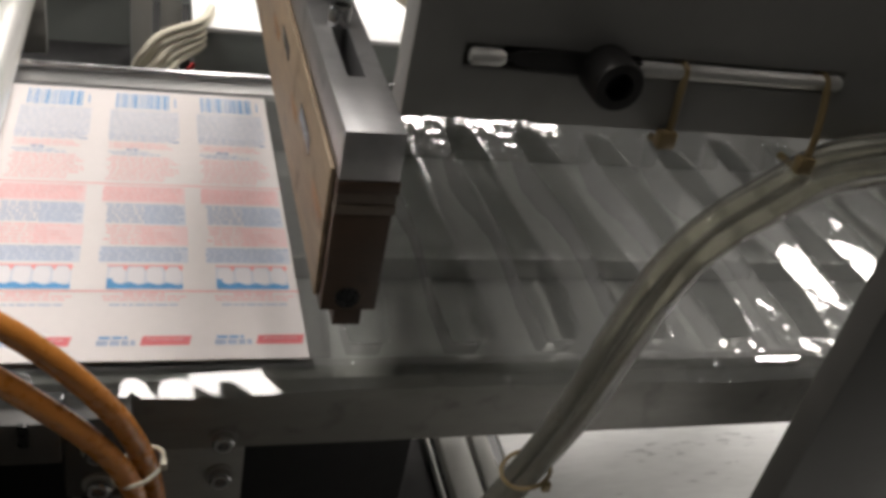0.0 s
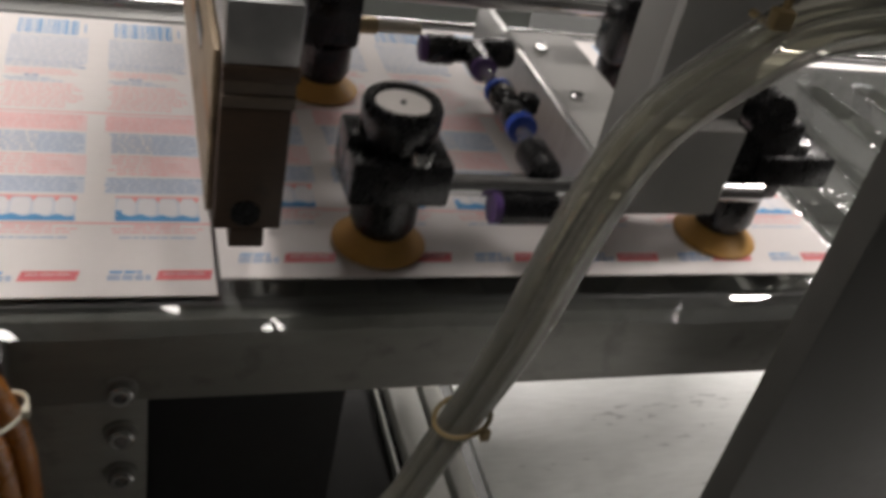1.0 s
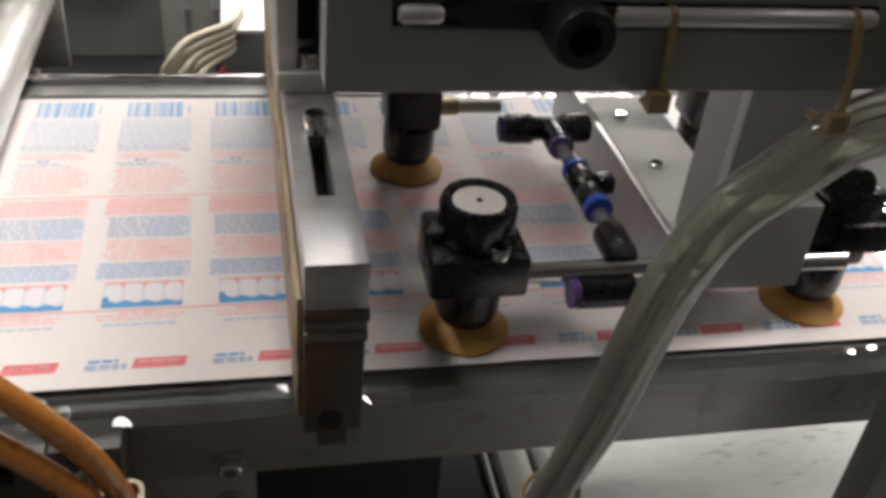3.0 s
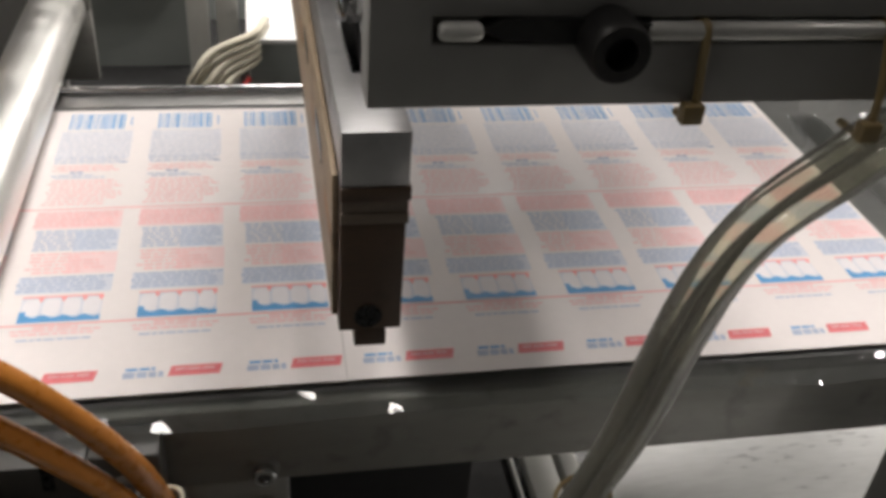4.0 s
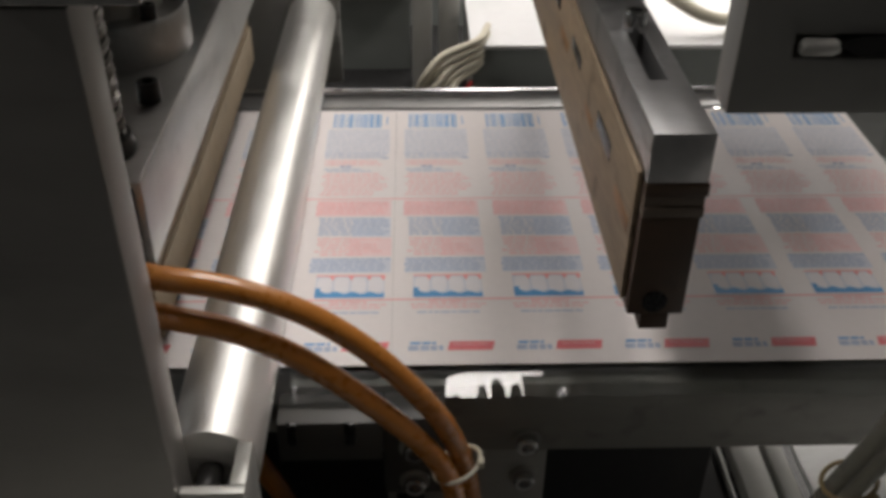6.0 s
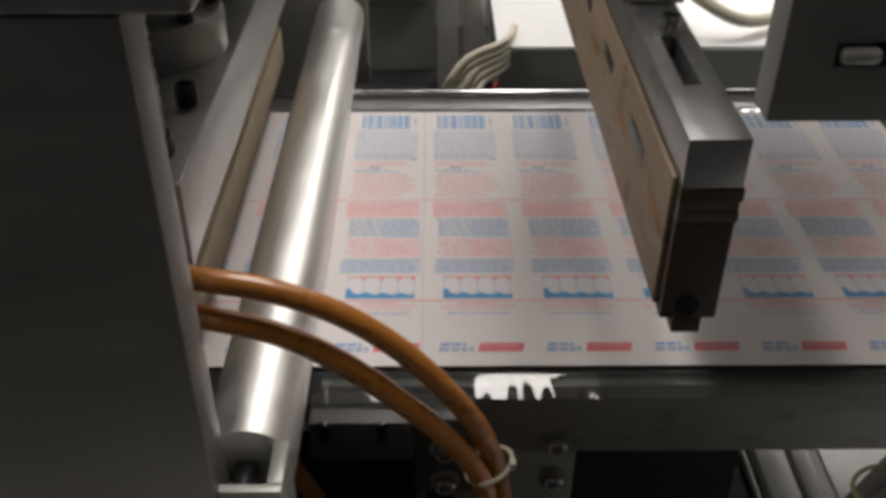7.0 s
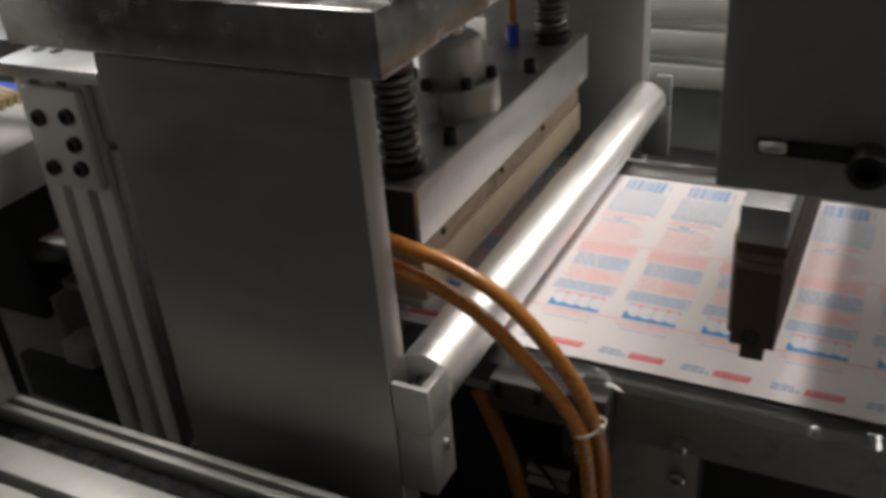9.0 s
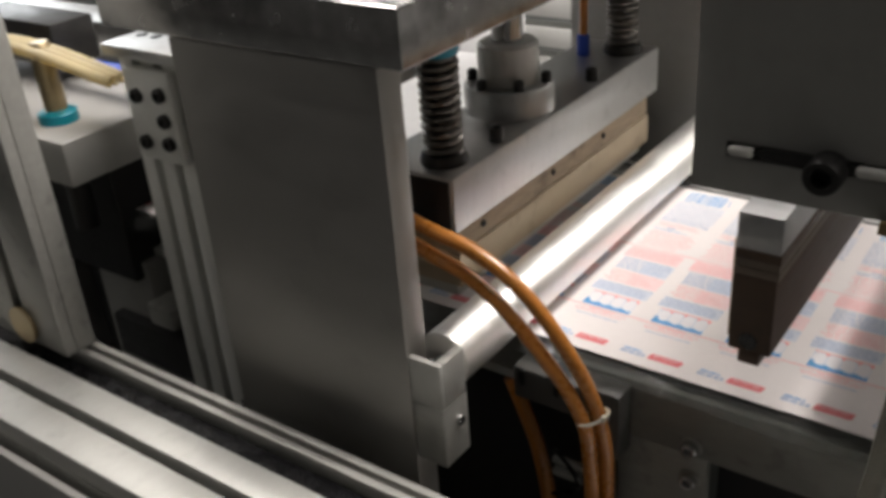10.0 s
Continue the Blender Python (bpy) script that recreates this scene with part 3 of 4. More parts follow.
def side_profiles():
    """Slotted aluminium uprights and the frame bar beside the press."""
    up = thing("slotted_upright", (-0.300, 0.008, -0.892), "slotted aluminium upright with bolted end bracket", "post")
    for x0, x1 in ((-0.034, -0.020), (-0.012, 0.002), (0.010, 0.024)):
        part("rib", bm_box(x0, x1, -0.02, -0.0122, -0.008, 1.03, 0.001), PALE, up)
    part("core", bm_box(-0.034, 0.024, -0.012, 0.02, -0.008, 1.0298, 0.001), PALE, up)
    part("end_bracket", bm_box(-0.022, 0.024, -0.028, -0.0205, 0.958, 1.024, 0.003), PALE, up, "pale end bracket")
    part("side_block", bm_box(0.0242, 0.046, -0.016, 0.03, 0.988, 1.027, 0.0015), ALU_DULL, up, "grey side block")
    part("side_block", bm_box(0.0242, 0.046, -0.016, 0.03, 0.945, 0.983, 0.0015), ALU_DULL, up, "grey side block")
    for x in (-0.024, -0.009, 0.007, 0.019):
        part("core_hole", bm_lathe([(0.0042, 1.038), (0.0042, 1.0383)], (x, -0.004 + 0.008 * (x > 0), 0), "z", 16), BLACK, up)
    part("tube_end", bm_lathe([(0.007, 0.90), (0.007, 0.925), (0.005, 0.94)], (0.045, 0.0, 0), "z", 16), CREAM, up, "cream tube end")
    part("blue_fitting", bm_lathe([(0.0075, 0.885), (0.0075, 0.8995)], (0.045, 0.0, 0), "z", 16), BLUE_PART, up, "blue push-in fitting")
    part("top_cap", bm_box(-0.036, 0.048, -0.030, 0.03, 1.030, 1.038, 0.001), ALU, up, "bright cap plate")
    for x, z in ((-0.010, 1.005), (0.014, 1.008), (-0.010, 0.972), (0.014, 0.974), (0.014, 0.99)):
        bolt(up, (x, -0.028, z), "y", 0.005, -0.004, DARK_STEEL)
    bar = thing("frame_bar", (-0.2, -0.1565, -0.035), "slotted aluminium frame bar along the machine front", "beam")
    for y0, y1, z1 in ((0.0395, 0.044, 0.014), (0.0315, 0.0365, 0.013), (-0.006, 0.014, 0.012), (-0.036, -0.013, 0.012)):
        part("rib", bm_box(-0.4, 0.30, y0, y1, -0.0015, z1, 0.0008), ALU_DULL if y0 < 0.03 else BEAM, bar)
    part("core", bm_box(-0.4, 0.30, -0.036, 0.044, -0.03, -0.002, 0.001), BEAM, bar)
    # Black strips in the bar's slots and wide gap stand in for shade.
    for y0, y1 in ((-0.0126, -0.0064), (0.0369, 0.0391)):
        part("slot_shade", bm_box(-0.4, 0.30, y0, y1, -0.0015, 0.002, 0), BLACK, bar)
    part("gap_shade", bm_box(-0.4, 0.30, 0.0150, 0.0305, -0.002, 0.004, 0), BLACK, bar)
    part("foot", bm_box(-0.4, -0.36, -0.02, 0.03, -0.865, -0.03, 0.001), ALU_DULL, bar)
    part("foot", bm_box(0.26, 0.30, -0.02, 0.03, -0.865, -0.03, 0.001), ALU_DULL, bar)
    part("door_panel", bm_box(-0.4, 0.30, -0.045, -0.040, -0.8, -0.006, 0.001), PAINT, bar, "grey door panel")
    post = thing("frame_post", (-0.316, -0.1145, -0.0433), "slotted aluminium frame post on the front bar", "post")
    for x0, x1 in ((-0.045, -0.014), (-0.004, 0.034)):
        part("rib", bm_box(x0, x1, -0.02, -0.0122, 0.0225, 0.26, 0.001), BEAM, post)
    part("core", bm_box(-0.045, 0.034, -0.012, 0.002, 0.0225, 0.2598, 0.001), BEAM, post)
    part("round_cap", bm_lathe([(0.013, 0), (0.013, -0.003), (0.0, -0.003)], (-0.006, -0.02, 0.0360), "y", 28), BRASS, post, "round brown screw cap")


side_profiles()


def far_station():
    st = thing("forming_station", (-0.48, 0.0, -0.9), "second press station with grey plate and teal sleeves", "machine")
    part("plate", bm_box(-0.16, 0.13, -0.06, 0.25, 0.952, 0.985, 0.002), PAINT, st, "grey plate")
    part("column", bm_box(-0.14, -0.08, -0.03, 0.2, 0.0, 0.952, 0.002), PAINT, st)
    part("column", bm_box(0.05, 0.11, 0.05, 0.2, 0.0, 0.952, 0.002), DARK_STEEL, st, "dark column")
    for x, y in ((0.085, -0.03), (-0.03, -0.03), (0.0, 0.2)):
        part("guide_sleeve", bm_lathe([(0.014, 0.985), (0.014, 0.992), (0.010, 0.994), (0.0, 0.994)], (x, y, 0), "z", 24), TEAL, st, "teal guide sleeve")
        part("guide_pin", bm_lathe([(0.008, 0.985), (0.008, 1.04), (0.006, 1.043)], (x, y, 0), "z", 20), BRASS, st, "dull guide pin")
        part("lower_pin", bm_lathe([(0.009, 0.90), (0.009, 0.952)], (x, y, 0), "z", 20), DARK_STEEL, st)
    # Added near-black shapes that hide the web and stand in for shade.
    part("web_mask", bm_box(-0.10, 0.095, -0.008, 0.30, 0.84, 0.945, 0.002), VOID, st, "near-black box added to hide the film web")
    part("web_shade_strip", bm_box(0.10, 0.33, 0.031, 0.0448, 0.84, 0.945, 0.002), VOID, st, "near-black strip added for shade under the web cover")
    part("web_cover", bm_box(0.10, 0.33, 0.045, 0.32, 0.930, 0.950, 0.002), WHITE, st, "white cover over the film web")
    part("cross_beam", bm_box(-0.2, 0.3, 0.08, 0.12, 1.00, 1.02, 0.002), ALU, st, "bright cross beam")
    part("valve_block", bm_box(-0.1, 0.02, 0.02, 0.06, 1.0, 1.035, 0.002), DARK_STEEL, st, "dark valve block")
    part("blue_strip", bm_box(0.0, 0.22, 0.02, 0.03, 1.005, 1.009, 0), BLUE_PART, st, "blue cable strip")
    h = thing("clear_hose", (-0.42, -0.06, 0.105), "bundle of clear air hoses on the second station", "hose")
    for i in range(3):
        part("tube", bm_tube([(-0.16, 0.004 * i, 0.040 + 0.003 * i), (-0.06, 0.006 * i, 0.046 - 0.002 * i), (0.02, 0.02 + 0.006 * i, 0.034), (0.075, 0.045 + 0.006 * i, 0.010)], 0.0042, 10), HOSE_YELLOW, h)
    mc = thing("lower_mechanism", (-0.42, 0.02, -0.5), "lower machine parts between the stations, coloured near black for shade", "machine")
    # Block and link are near black: the deep shade here is in their colour.
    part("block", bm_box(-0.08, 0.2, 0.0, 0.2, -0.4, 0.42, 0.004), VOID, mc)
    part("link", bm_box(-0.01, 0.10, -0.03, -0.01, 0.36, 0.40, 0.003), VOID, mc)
    part("clamp", bm_box(0.05, 0.08, -0.035, -0.01, 0.41, 0.43, 0.003), BEAM, mc)


far_station()

# ---------------------------------------------------------------- film and cards


def film_mesh(name, gx, gy, z, mat):
    n, m = gx.shape
    i, j = np.meshgrid(np.arange(n - 1), np.arange(m - 1), indexing="ij")
    a = (i * m + j).ravel()
    me = bpy.data.meshes.new(name)
    me.from_pydata(np.stack([gx, gy, z], -1).reshape(-1, 3).tolist(), [], np.stack([a, a + m, a + m + 1, a + 1], -1).tolist())
    me.materials.append(mat)
    me.polygons.foreach_set("use_smooth", [True] * len(me.polygons))
    return me


def formed_film():
    """Clear formed film: one long pocket a column, flat between them, with a drooping crinkled front lip."""
    f = thing("formed_film", (0, 0, 0), "clear thermoformed plastic film with long empty pockets", "film")
    gx, gy = np.meshgrid(np.linspace(-P / 2, P / 2, 91), np.concatenate([np.linspace(0.005, 0.035, 16), np.linspace(0.0375, 0.195, 60), np.linspace(0.197, 0.24, 20)]), indexing="ij")
    along = (gy - 0.018) / 0.198
    bend = 0.0022 * np.sin(along * 5.2)
    across = np.abs(gx - bend)
    half = 0.0068 + 0.0032 * np.exp(-((along - 0.78) / 0.16) ** 2) + 0.0035 * np.exp(-((along - 0.2) / 0.18) ** 2)
    deep = 0.015 + 0.006 * np.exp(-((along - 0.8) / 0.2) ** 2)
    ends = np.clip((np.minimum(along, 1 - along)) / 0.05, 0, 1)
    s = np.clip((half - across) / 0.0014, 0, 1) * ends
    s = s * s * (3 - 2 * s)
    rim = np.exp(-((across - half - 0.0012) / 0.0007) ** 2) * ends
    ripple = np.sin(gy * 620 + 3 * np.sin(gy * 171)) * np.exp(-((across - half) / 0.0025) ** 2)
    z = -0.0028 - deep * s - 0.0004 * s * np.sin(gy * 260 + gx * 90) + 0.0019 * rim + 0.00025 * ripple
    pocket = film_mesh("pocket", gx, gy, z, FILM)
    for k in range(-12, 19):
        part("pocket", pocket, None, f).location = (0.1135 + P * (k + 0.5), 0, 0)
    lx, ly = np.meshgrid(np.arange(-0.45, 0.95, 0.0018), np.linspace(-0.0070, 0.005, 12), indexing="ij")
    lip = np.clip((0.005 - ly) / 0.012, 0, 1)
    crinkle = 1.2 * np.sin(lx * 43 + 2.6 * np.sin(lx * 17)) + 0.7 * np.sin(lx * 131 + 3.0 * np.sin(lx * 37)) ** 3 + 0.05 * np.sin(lx * 410 + ly * 300)
    lz = -0.0028 - 0.0004 * np.clip(lip * 6, 0, 1) - 0.0027 * lip + lip * 0.0008 * crinkle
    part("lip", film_mesh("lip", lx, ly, lz, FILM_EDGE), None, f, "drooping crinkled film edge")
    return f


def flat(bm, x0, x1, y0, y1, lean=0.0, z=0.00012):
    v = [bm.verts.new(p) for p in ((x0, y0, z), (x1, y0, z), (x1 + lean, y1, z), (x0 + lean, y1, z))]
    bm.faces.new(v)


def text_lines(bm, rng, x0, x1, y0, y1, pitch, ink, ragged=0.0):
    """Lines of unreadable words as small bars."""
    y = y1 - ink
    while y > y0:
        x, stop = x0 + rng.random() * ragged * 0.3, x1 - rng.random() * ragged
        while x < stop:
            w = rng.uniform(0.0015, 0.0055)
            flat(bm, x, min(x + w, stop), y, y + ink)
            x += w + 0.0007
        y -= pitch


def print_meshes():
    """The print of one column, origin at the card's front edge and the column's left edge."""
    rng = random.Random(5)
    out = []

    def sheet(name, mat, draw):
        bm = bmesh.new()
        draw(bm)
        out.append((name, finish(bm, name, mat, 0)))

    def barcode(bm):
        x = 0.0080
        while x < 0.0352:
            w = rng.choice((0.0004, 0.0004, 0.0008, 0.0012))
            flat(bm, x, x + w, 0.2025, 0.2195)
            x += w + rng.choice((0.0004, 0.0004, 0.0008, 0.0010))
        flat(bm, 0.0350, 0.0355, 0.2025, 0.2195)
        flat(bm, 0.0385, 0.0391, 0.206, 0.216)

    def lines(*a):
        return lambda bm: text_lines(bm, rng, *a)

    def pale_ground(bm):
        flat(bm, 0.0052, 0.0408, 0.172, 0.2005, z=0.00006)

    def panel(*a):
        return lambda bm: flat(bm, *a, z=0.00006)

    def gums(bm):
        flat(bm, 0.0098, 0.0405, 0.0597, 0.0606)
        for x in (0.0170, 0.0255, 0.0335, 0.0398):
            v = [bm.verts.new(p) for p in ((x - 0.0012, 0.0597, 0.0001), (x, 0.0565, 0.0001), (x + 0.0012, 0.0597, 0.0001))]
            bm.faces.new(v)

    def picture_ground(bm):
        flat(bm, 0.0098, 0.0404, 0.0445, 0.0597, z=0.00005)

    def teeth(bm):
        for k in range(4):
            x = 0.0138 + 0.0076 * k
            pts = []
            for a in (2 * math.pi * i / 16 for i in range(16)):
                c, d = math.cos(a), math.sin(a)
                pts.append((x + 0.0034 * math.copysign(abs(c) ** 0.6, c), 0.0534 + 0.0056 * math.copysign(abs(d) ** 0.6, d), 0.00009))
            bm.faces.new([bm.verts.new(p) for p in pts])

    def wave(bm):
        edge = [(0.0098 + 0.0306 * k / 20, 0.0474 + 0.0009 * math.cos(2 * math.pi * (k - 1) / 5) + 0.0012 * (1 - k / 20) ** 3) for k in range(21)]
        for (xa, ya), (xb, yb) in zip(edge, edge[1:]):
            bm.faces.new([bm.verts.new(p) for p in ((xa, 0.0440, 0.00014), (xb, 0.0440, 0.00014), (xb, yb, 0.00014), (xa, ya, 0.00014))])
        flat(bm, 0.0098, 0.0122, 0.0440, 0.0510)

    def red_mark(bm):
        flat(bm, 0.0236, 0.0422, 0.0085, 0.0140, 0.0012)

    sheet("pale_panel", INK_PALE, pale_ground)
    sheet("salmon_panel", INK_PINK2, panel(0.0230, 0.0432, 0.0755, 0.0905))
    sheet("salmon_panel", INK_PINK2, panel(0.0052, 0.0425, 0.1095, 0.1235))
    sheet("grey_panel", INK_GREY2, panel(0.0240, 0.0425, 0.0915, 0.108))
    sheet("grey_panel", INK_GREY2, panel(0.0060, 0.0430, 0.0625, 0.0738))
    sheet("barcode", INK_SKY, barcode)
    sheet("small_text", INK_GREY, lines(0.0055, 0.0405, 0.1725, 0.2, 0.00165, 0.0008))
    for a in ((0.0050, 0.0405, 0.1655, 0.1725, 0.0021, 0.0010, 0.003), (0.0050, 0.036, 0.1525, 0.156, 0.0021, 0.0010, 0.010), (0.0070, 0.0420, 0.0915, 0.108, 0.0023, 0.0014, 0.004),
              (0.0055, 0.0430, 0.0625, 0.0738, 0.0022, 0.0014, 0.006), (0.0110, 0.0385, 0.0315, 0.034, 0.0022, 0.0010, 0.002)):
        sheet("blue_text", INK_BLUE2, lines(*a))
    for a in ((0.0050, 0.0400, 0.1578, 0.165, 0.0021, 0.0010, 0.008), (0.0055, 0.0415, 0.1275, 0.151, 0.0026, 0.0012, 0.009), (0.0050, 0.0425, 0.1095, 0.1232, 0.0021, 0.0015, 0.003),
              (0.0060, 0.0430, 0.0755, 0.0905, 0.0026, 0.0013, 0.016), (0.0085, 0.0420, 0.0345, 0.0395, 0.0021, 0.0010, 0.003), (0.0165, 0.0330, 0.0400, 0.0414, 0.003, 0.0012)):
        sheet("red_text", INK_PINK, lines(*a))
    sheet("red_rule", INK_RED2, panel(-0.0005, 0.0447, 0.1252, 0.1260))
    sheet("red_rule", INK_RED2, panel(-0.0005, 0.0447, 0.0422, 0.0430))
    sheet("picture_ground", INK_GREY2, picture_ground)
    sheet("tooth_picture", INK_PALE, teeth)
    sheet("gum_line", INK_RED2, gums)
    sheet("blue_wave", INK_SKY, wave)
    sheet("blue_mark", INK_SKY, lines(0.0084, 0.0190, 0.0122, 0.0138, 0.004, 0.0014))
    sheet("blue_mark", INK_BLUE2, lines(0.0076, 0.0222, 0.0082, 0.0115, 0.006, 0.0030))
    sheet("red_mark", INK_RED, red_mark)
    sheet("red_mark_text", INK_PINK2, lines(0.0262, 0.0405, 0.0104, 0.0128, 0.004, 0.0014))
    sheet("dark_spot", INK_BLUE, lines(0.0145, 0.0205, 0.1570, 0.1588, 0.003, 0.0013))
    sheet("dark_spot", INK_BLUE, lines(0.0370, 0.0400, 0.1665, 0.1683, 0.003, 0.0013))
    return out


INK_PINK2 = material("pink_tint_print", (0.80, 0.60, 0.60), 0.55, 0.0, 0.06, 160, 0.0)
INK_GREY2 = material("grey_tint_print", (0.60, 0.63, 0.70), 0.55, 0.0, 0.06, 160, 0.0)
INK_BLUE2 = material("soft_blue_print", (0.40, 0.47, 0.60), 0.55, 0.0, 0.1, 160, 0.0)
INK_RED2 = material("thin_red_print", (0.80, 0.30, 0.30), 0.55, 0.0, 0.1, 160, 0.0)

film = formed_film()
PRINT = print_meshes()
CARD_W = 0.2668


def card_sheet(name_label):
    """A sheet of six printed columns; its origin is the front left corner."""
    c = thing("printed_card", (0, 0, 0), name_label, "card", "printed card sheets")
    bm = bmesh.new()
    nx = 24
    grid = [[bm.verts.new((CARD_W * i / nx, (CARD_Y1 - CARD_Y0) * j / 10, -0.00002)) for j in range(11)] for i in range(nx + 1)]
    for i in range(nx):
        for j in range(10):
            bm.faces.new((grid[i][j], grid[i + 1][j], grid[i + 1][j + 1], grid[i][j + 1]))
    r = bmesh.ops.extrude_face_region(bm, geom=bm.faces[:])
    bmesh.ops.translate(bm, vec=(0, 0, -0.0005), verts=[v for v in r["geom"] if isinstance(v, bmesh.types.BMVert)])
    bmesh.ops.recalc_face_normals(bm, faces=bm.faces[:])
    part("sheet", bm, CARD, c)
    for k in range(6):
        for name, me in PRINT:
            p = part(name, me, None, c)
            p.location = (P * k - 0.0008, 0, 0)
            if name == "barcode":
                tagged(p, kind="stuff")
    return c


SEAM = 0.1095
cards = [card_sheet("white card sheet printed in blue and red, lying on clear film") for _ in range(3)]
CARD_X = tuple(SEAM - k * 0.267 for k in (2, 1, 0))

# ---------------------------------------------------------------- sealing bar


def sealing_bar():
    b = thing("sealing_bar", (0.1124, -0.001, 0.0475), "aluminium clamping bar with brown laminate shoe over the cards", "clamp")
    y0, y1 = -0.028, 0.262
    top = bm_slotted(-0.0098, 0.0098, y0, y1, 0.058, 0.0755, -0.003, 0.003, 0.010, 0.058)
    part("top_bar", top, WORN_ALU, b, "machined aluminium top bar")
    part("slot_floor", bm_box(-0.0028, 0.0028, 0.010, 0.058, 0.058, 0.060, 0), BLACK, b)
    bolt(b, (0, 0.053, 0.0755), "z", 0.0044, 0.0075)
    part("layer", bm_box(-0.0099, 0.0104, y0 - 0.0005, y1, 0.0535, 0.0578, 0.0004), BAKELITE, b, "dark laminate layer")
    part("layer", bm_box(-0.0096, 0.0098, y0 + 0.0003, y1, 0.0495, 0.0533, 0.0004), LAMINATE, b)
    part("layer", bm_box(-0.0098, 0.0100, y0 - 0.0003, y1, 0.0455, 0.0493, 0.0004), LAMINATE, b)
    shoe = bm_box(-0.0098, 0.0093, y0, y1, 0.0065, 0.0453, 0.0005)
    part("shoe", shoe, BAKELITE, b, "brown laminate shoe")
    part("side_board", bm_box(-0.0118, -0.0100, y0 + 0.004, y1, 0.010, 0.060, 0.0003), TAN_BOARD, b, "stained tan heat board")
    for y, z, w, h in ((0.030, 0.044, 0.014, 0.0035), (0.100, 0.046, 0.012, 0.0030), (0.165, 0.047, 0.012, 0.0030)):
        part("board_slot", bm_box(-0.0121, -0.0114, y - w, y + w, z - h, z + h, 0.0003), BLACK, b)
    for y, z, w, h in ((-0.008, 0.037, 0.012, 0.0030), (0.062, 0.036, 0.010, 0.0022), (0.135, 0.038, 0.012, 0.0022), (0.215, 0.04, 0.02, 0.003)):
        part("scorch_patch", bm_box(-0.01195, -0.0117, y - w, y + w, z - h, z + h, 0.0001), SCORCH, b, "orange-brown scorched patch")
    part("blade", bm_box(-0.0050, 0.0048, y0, y1, 0.0, 0.0064, 0.0004), BAKELITE, b, "narrow sealing blade")
    part("end_hole", bm_lathe([(0.0042, 0), (0.0042, -0.0004), (0.0, -0.0004)], (-0.001, y0, 0.012), "y", 24), BLACK, b)
    riser = bm_box(-0.0125, 0.0125, 0.083, 0.235, 0.0757, 0.084, 0.0008)
    bm_box(-0.0122, -0.0045, 0.085, 0.23, 0.084, 0.20, 0.0008, riser)
    bm_box(0.0045, 0.0122, 0.085, 0.23, 0.084, 0.20, 0.0008, riser)
    part("riser", riser, ALU_DULL, b, "slotted aluminium riser")
    bolt(b, (0, 0.090, 0.0842), "z", 0.0048, 0.006)
    part("guide_rod", bm_lathe([(0.0045, 0.084), (0.0045, 0.26)], (0, 0.12, 0), "z", 18), DARK_STEEL, b)
    return b


bar = sealing_bar()


def side_plate():
    s = thing("support_plate", (0.1025, -0.085, 0.158), "grey slotted support plate over the film track", "plate")
    th, x1, top = 0.011, 0.50, 0.36
    p = bm_slotted(0, x1, 0, th, 0.0, top, 0.0125, 0.1145, 0.0138, 0.0192, "y")
    part("plate", p, PAINT, s)
    part("slot_back", bm_box(0.0126, 0.1144, 0.0070, 0.0090, 0.0139, 0.0191, 0), BEAM, s)
    # Added pale rods imitate the brightness seen inside the slot.
    for x0, x1b in ((0.0135, 0.0220), (0.0560, 0.1135)):
        part("slot_light_rod", bm_lathe([(0.0014, 0), (0.0020, 0.001), (0.0020, x1b - x0 - 0.001), (0.0014, x1b - x0)], (x0, -0.0004, 0.0166), "x", 16), ALU_DULL, s, "pale rod standing in for the lit inside of the slot")
    part("clamp_screw", bm_lathe([(0.0064, 0.002), (0.0064, -0.009), (0.0058, -0.010), (0.0034, -0.010), (0.0032, -0.004), (0, -0.004)], (0.0475, 0, 0.0156), "y", 28), DARK_STEEL, s, "dark socket clamp screw")
    lever = bmesh.new()
    outline = ((0.0215, 0.0172), (0.0260, 0.0150), (0.0500, 0.0135), (0.0575, 0.0150), (0.0575, 0.0180), (0.0500, 0.0196), (0.0260, 0.0190))
    front = [lever.verts.new((x, -0.0012, z)) for x, z in outline]
    back = [lever.verts.new((x, 0.0036, z)) for x, z in outline]
    lever.faces.new(front)
    lever.faces.new(back[::-1])
    for i in range(len(outline)):
        j = (i + 1) % len(outline)
        lever.faces.new((front[i], back[i], back[j], front[j]))
    bmesh.ops.recalc_face_normals(lever, faces=lever.faces[:])
    part("clamp_lever", lever, DARK_STEEL, s, "dark clamp wedge in the slot")
    # Unseen panels and their post, added to shade the cards on the right.
    part("shade_cover", bm_box(0.040, x1, 0.0115, 0.40, 0.28, 0.295, 0.001), PAINT, s)
    part("shade_back", bm_box(0.030, x1, 0.4155, 0.420, 0.010, 0.2795, 0.001), PAINT, s)
    part("shade_post", bm_box(0.42, x1, 0.4205, 0.48, -1.058, 0.36, 0.001), PAINT, s)


side_plate()


def near_post():
    s = thing("guard_post", (0.320, -0.043, -0.9), "dark grey guard post close beside the track", "post")
    part("post", bm_box(0, 0.10, 0, 0.016, 0, 1.35, 0.002), GUARD, s)


near_post()


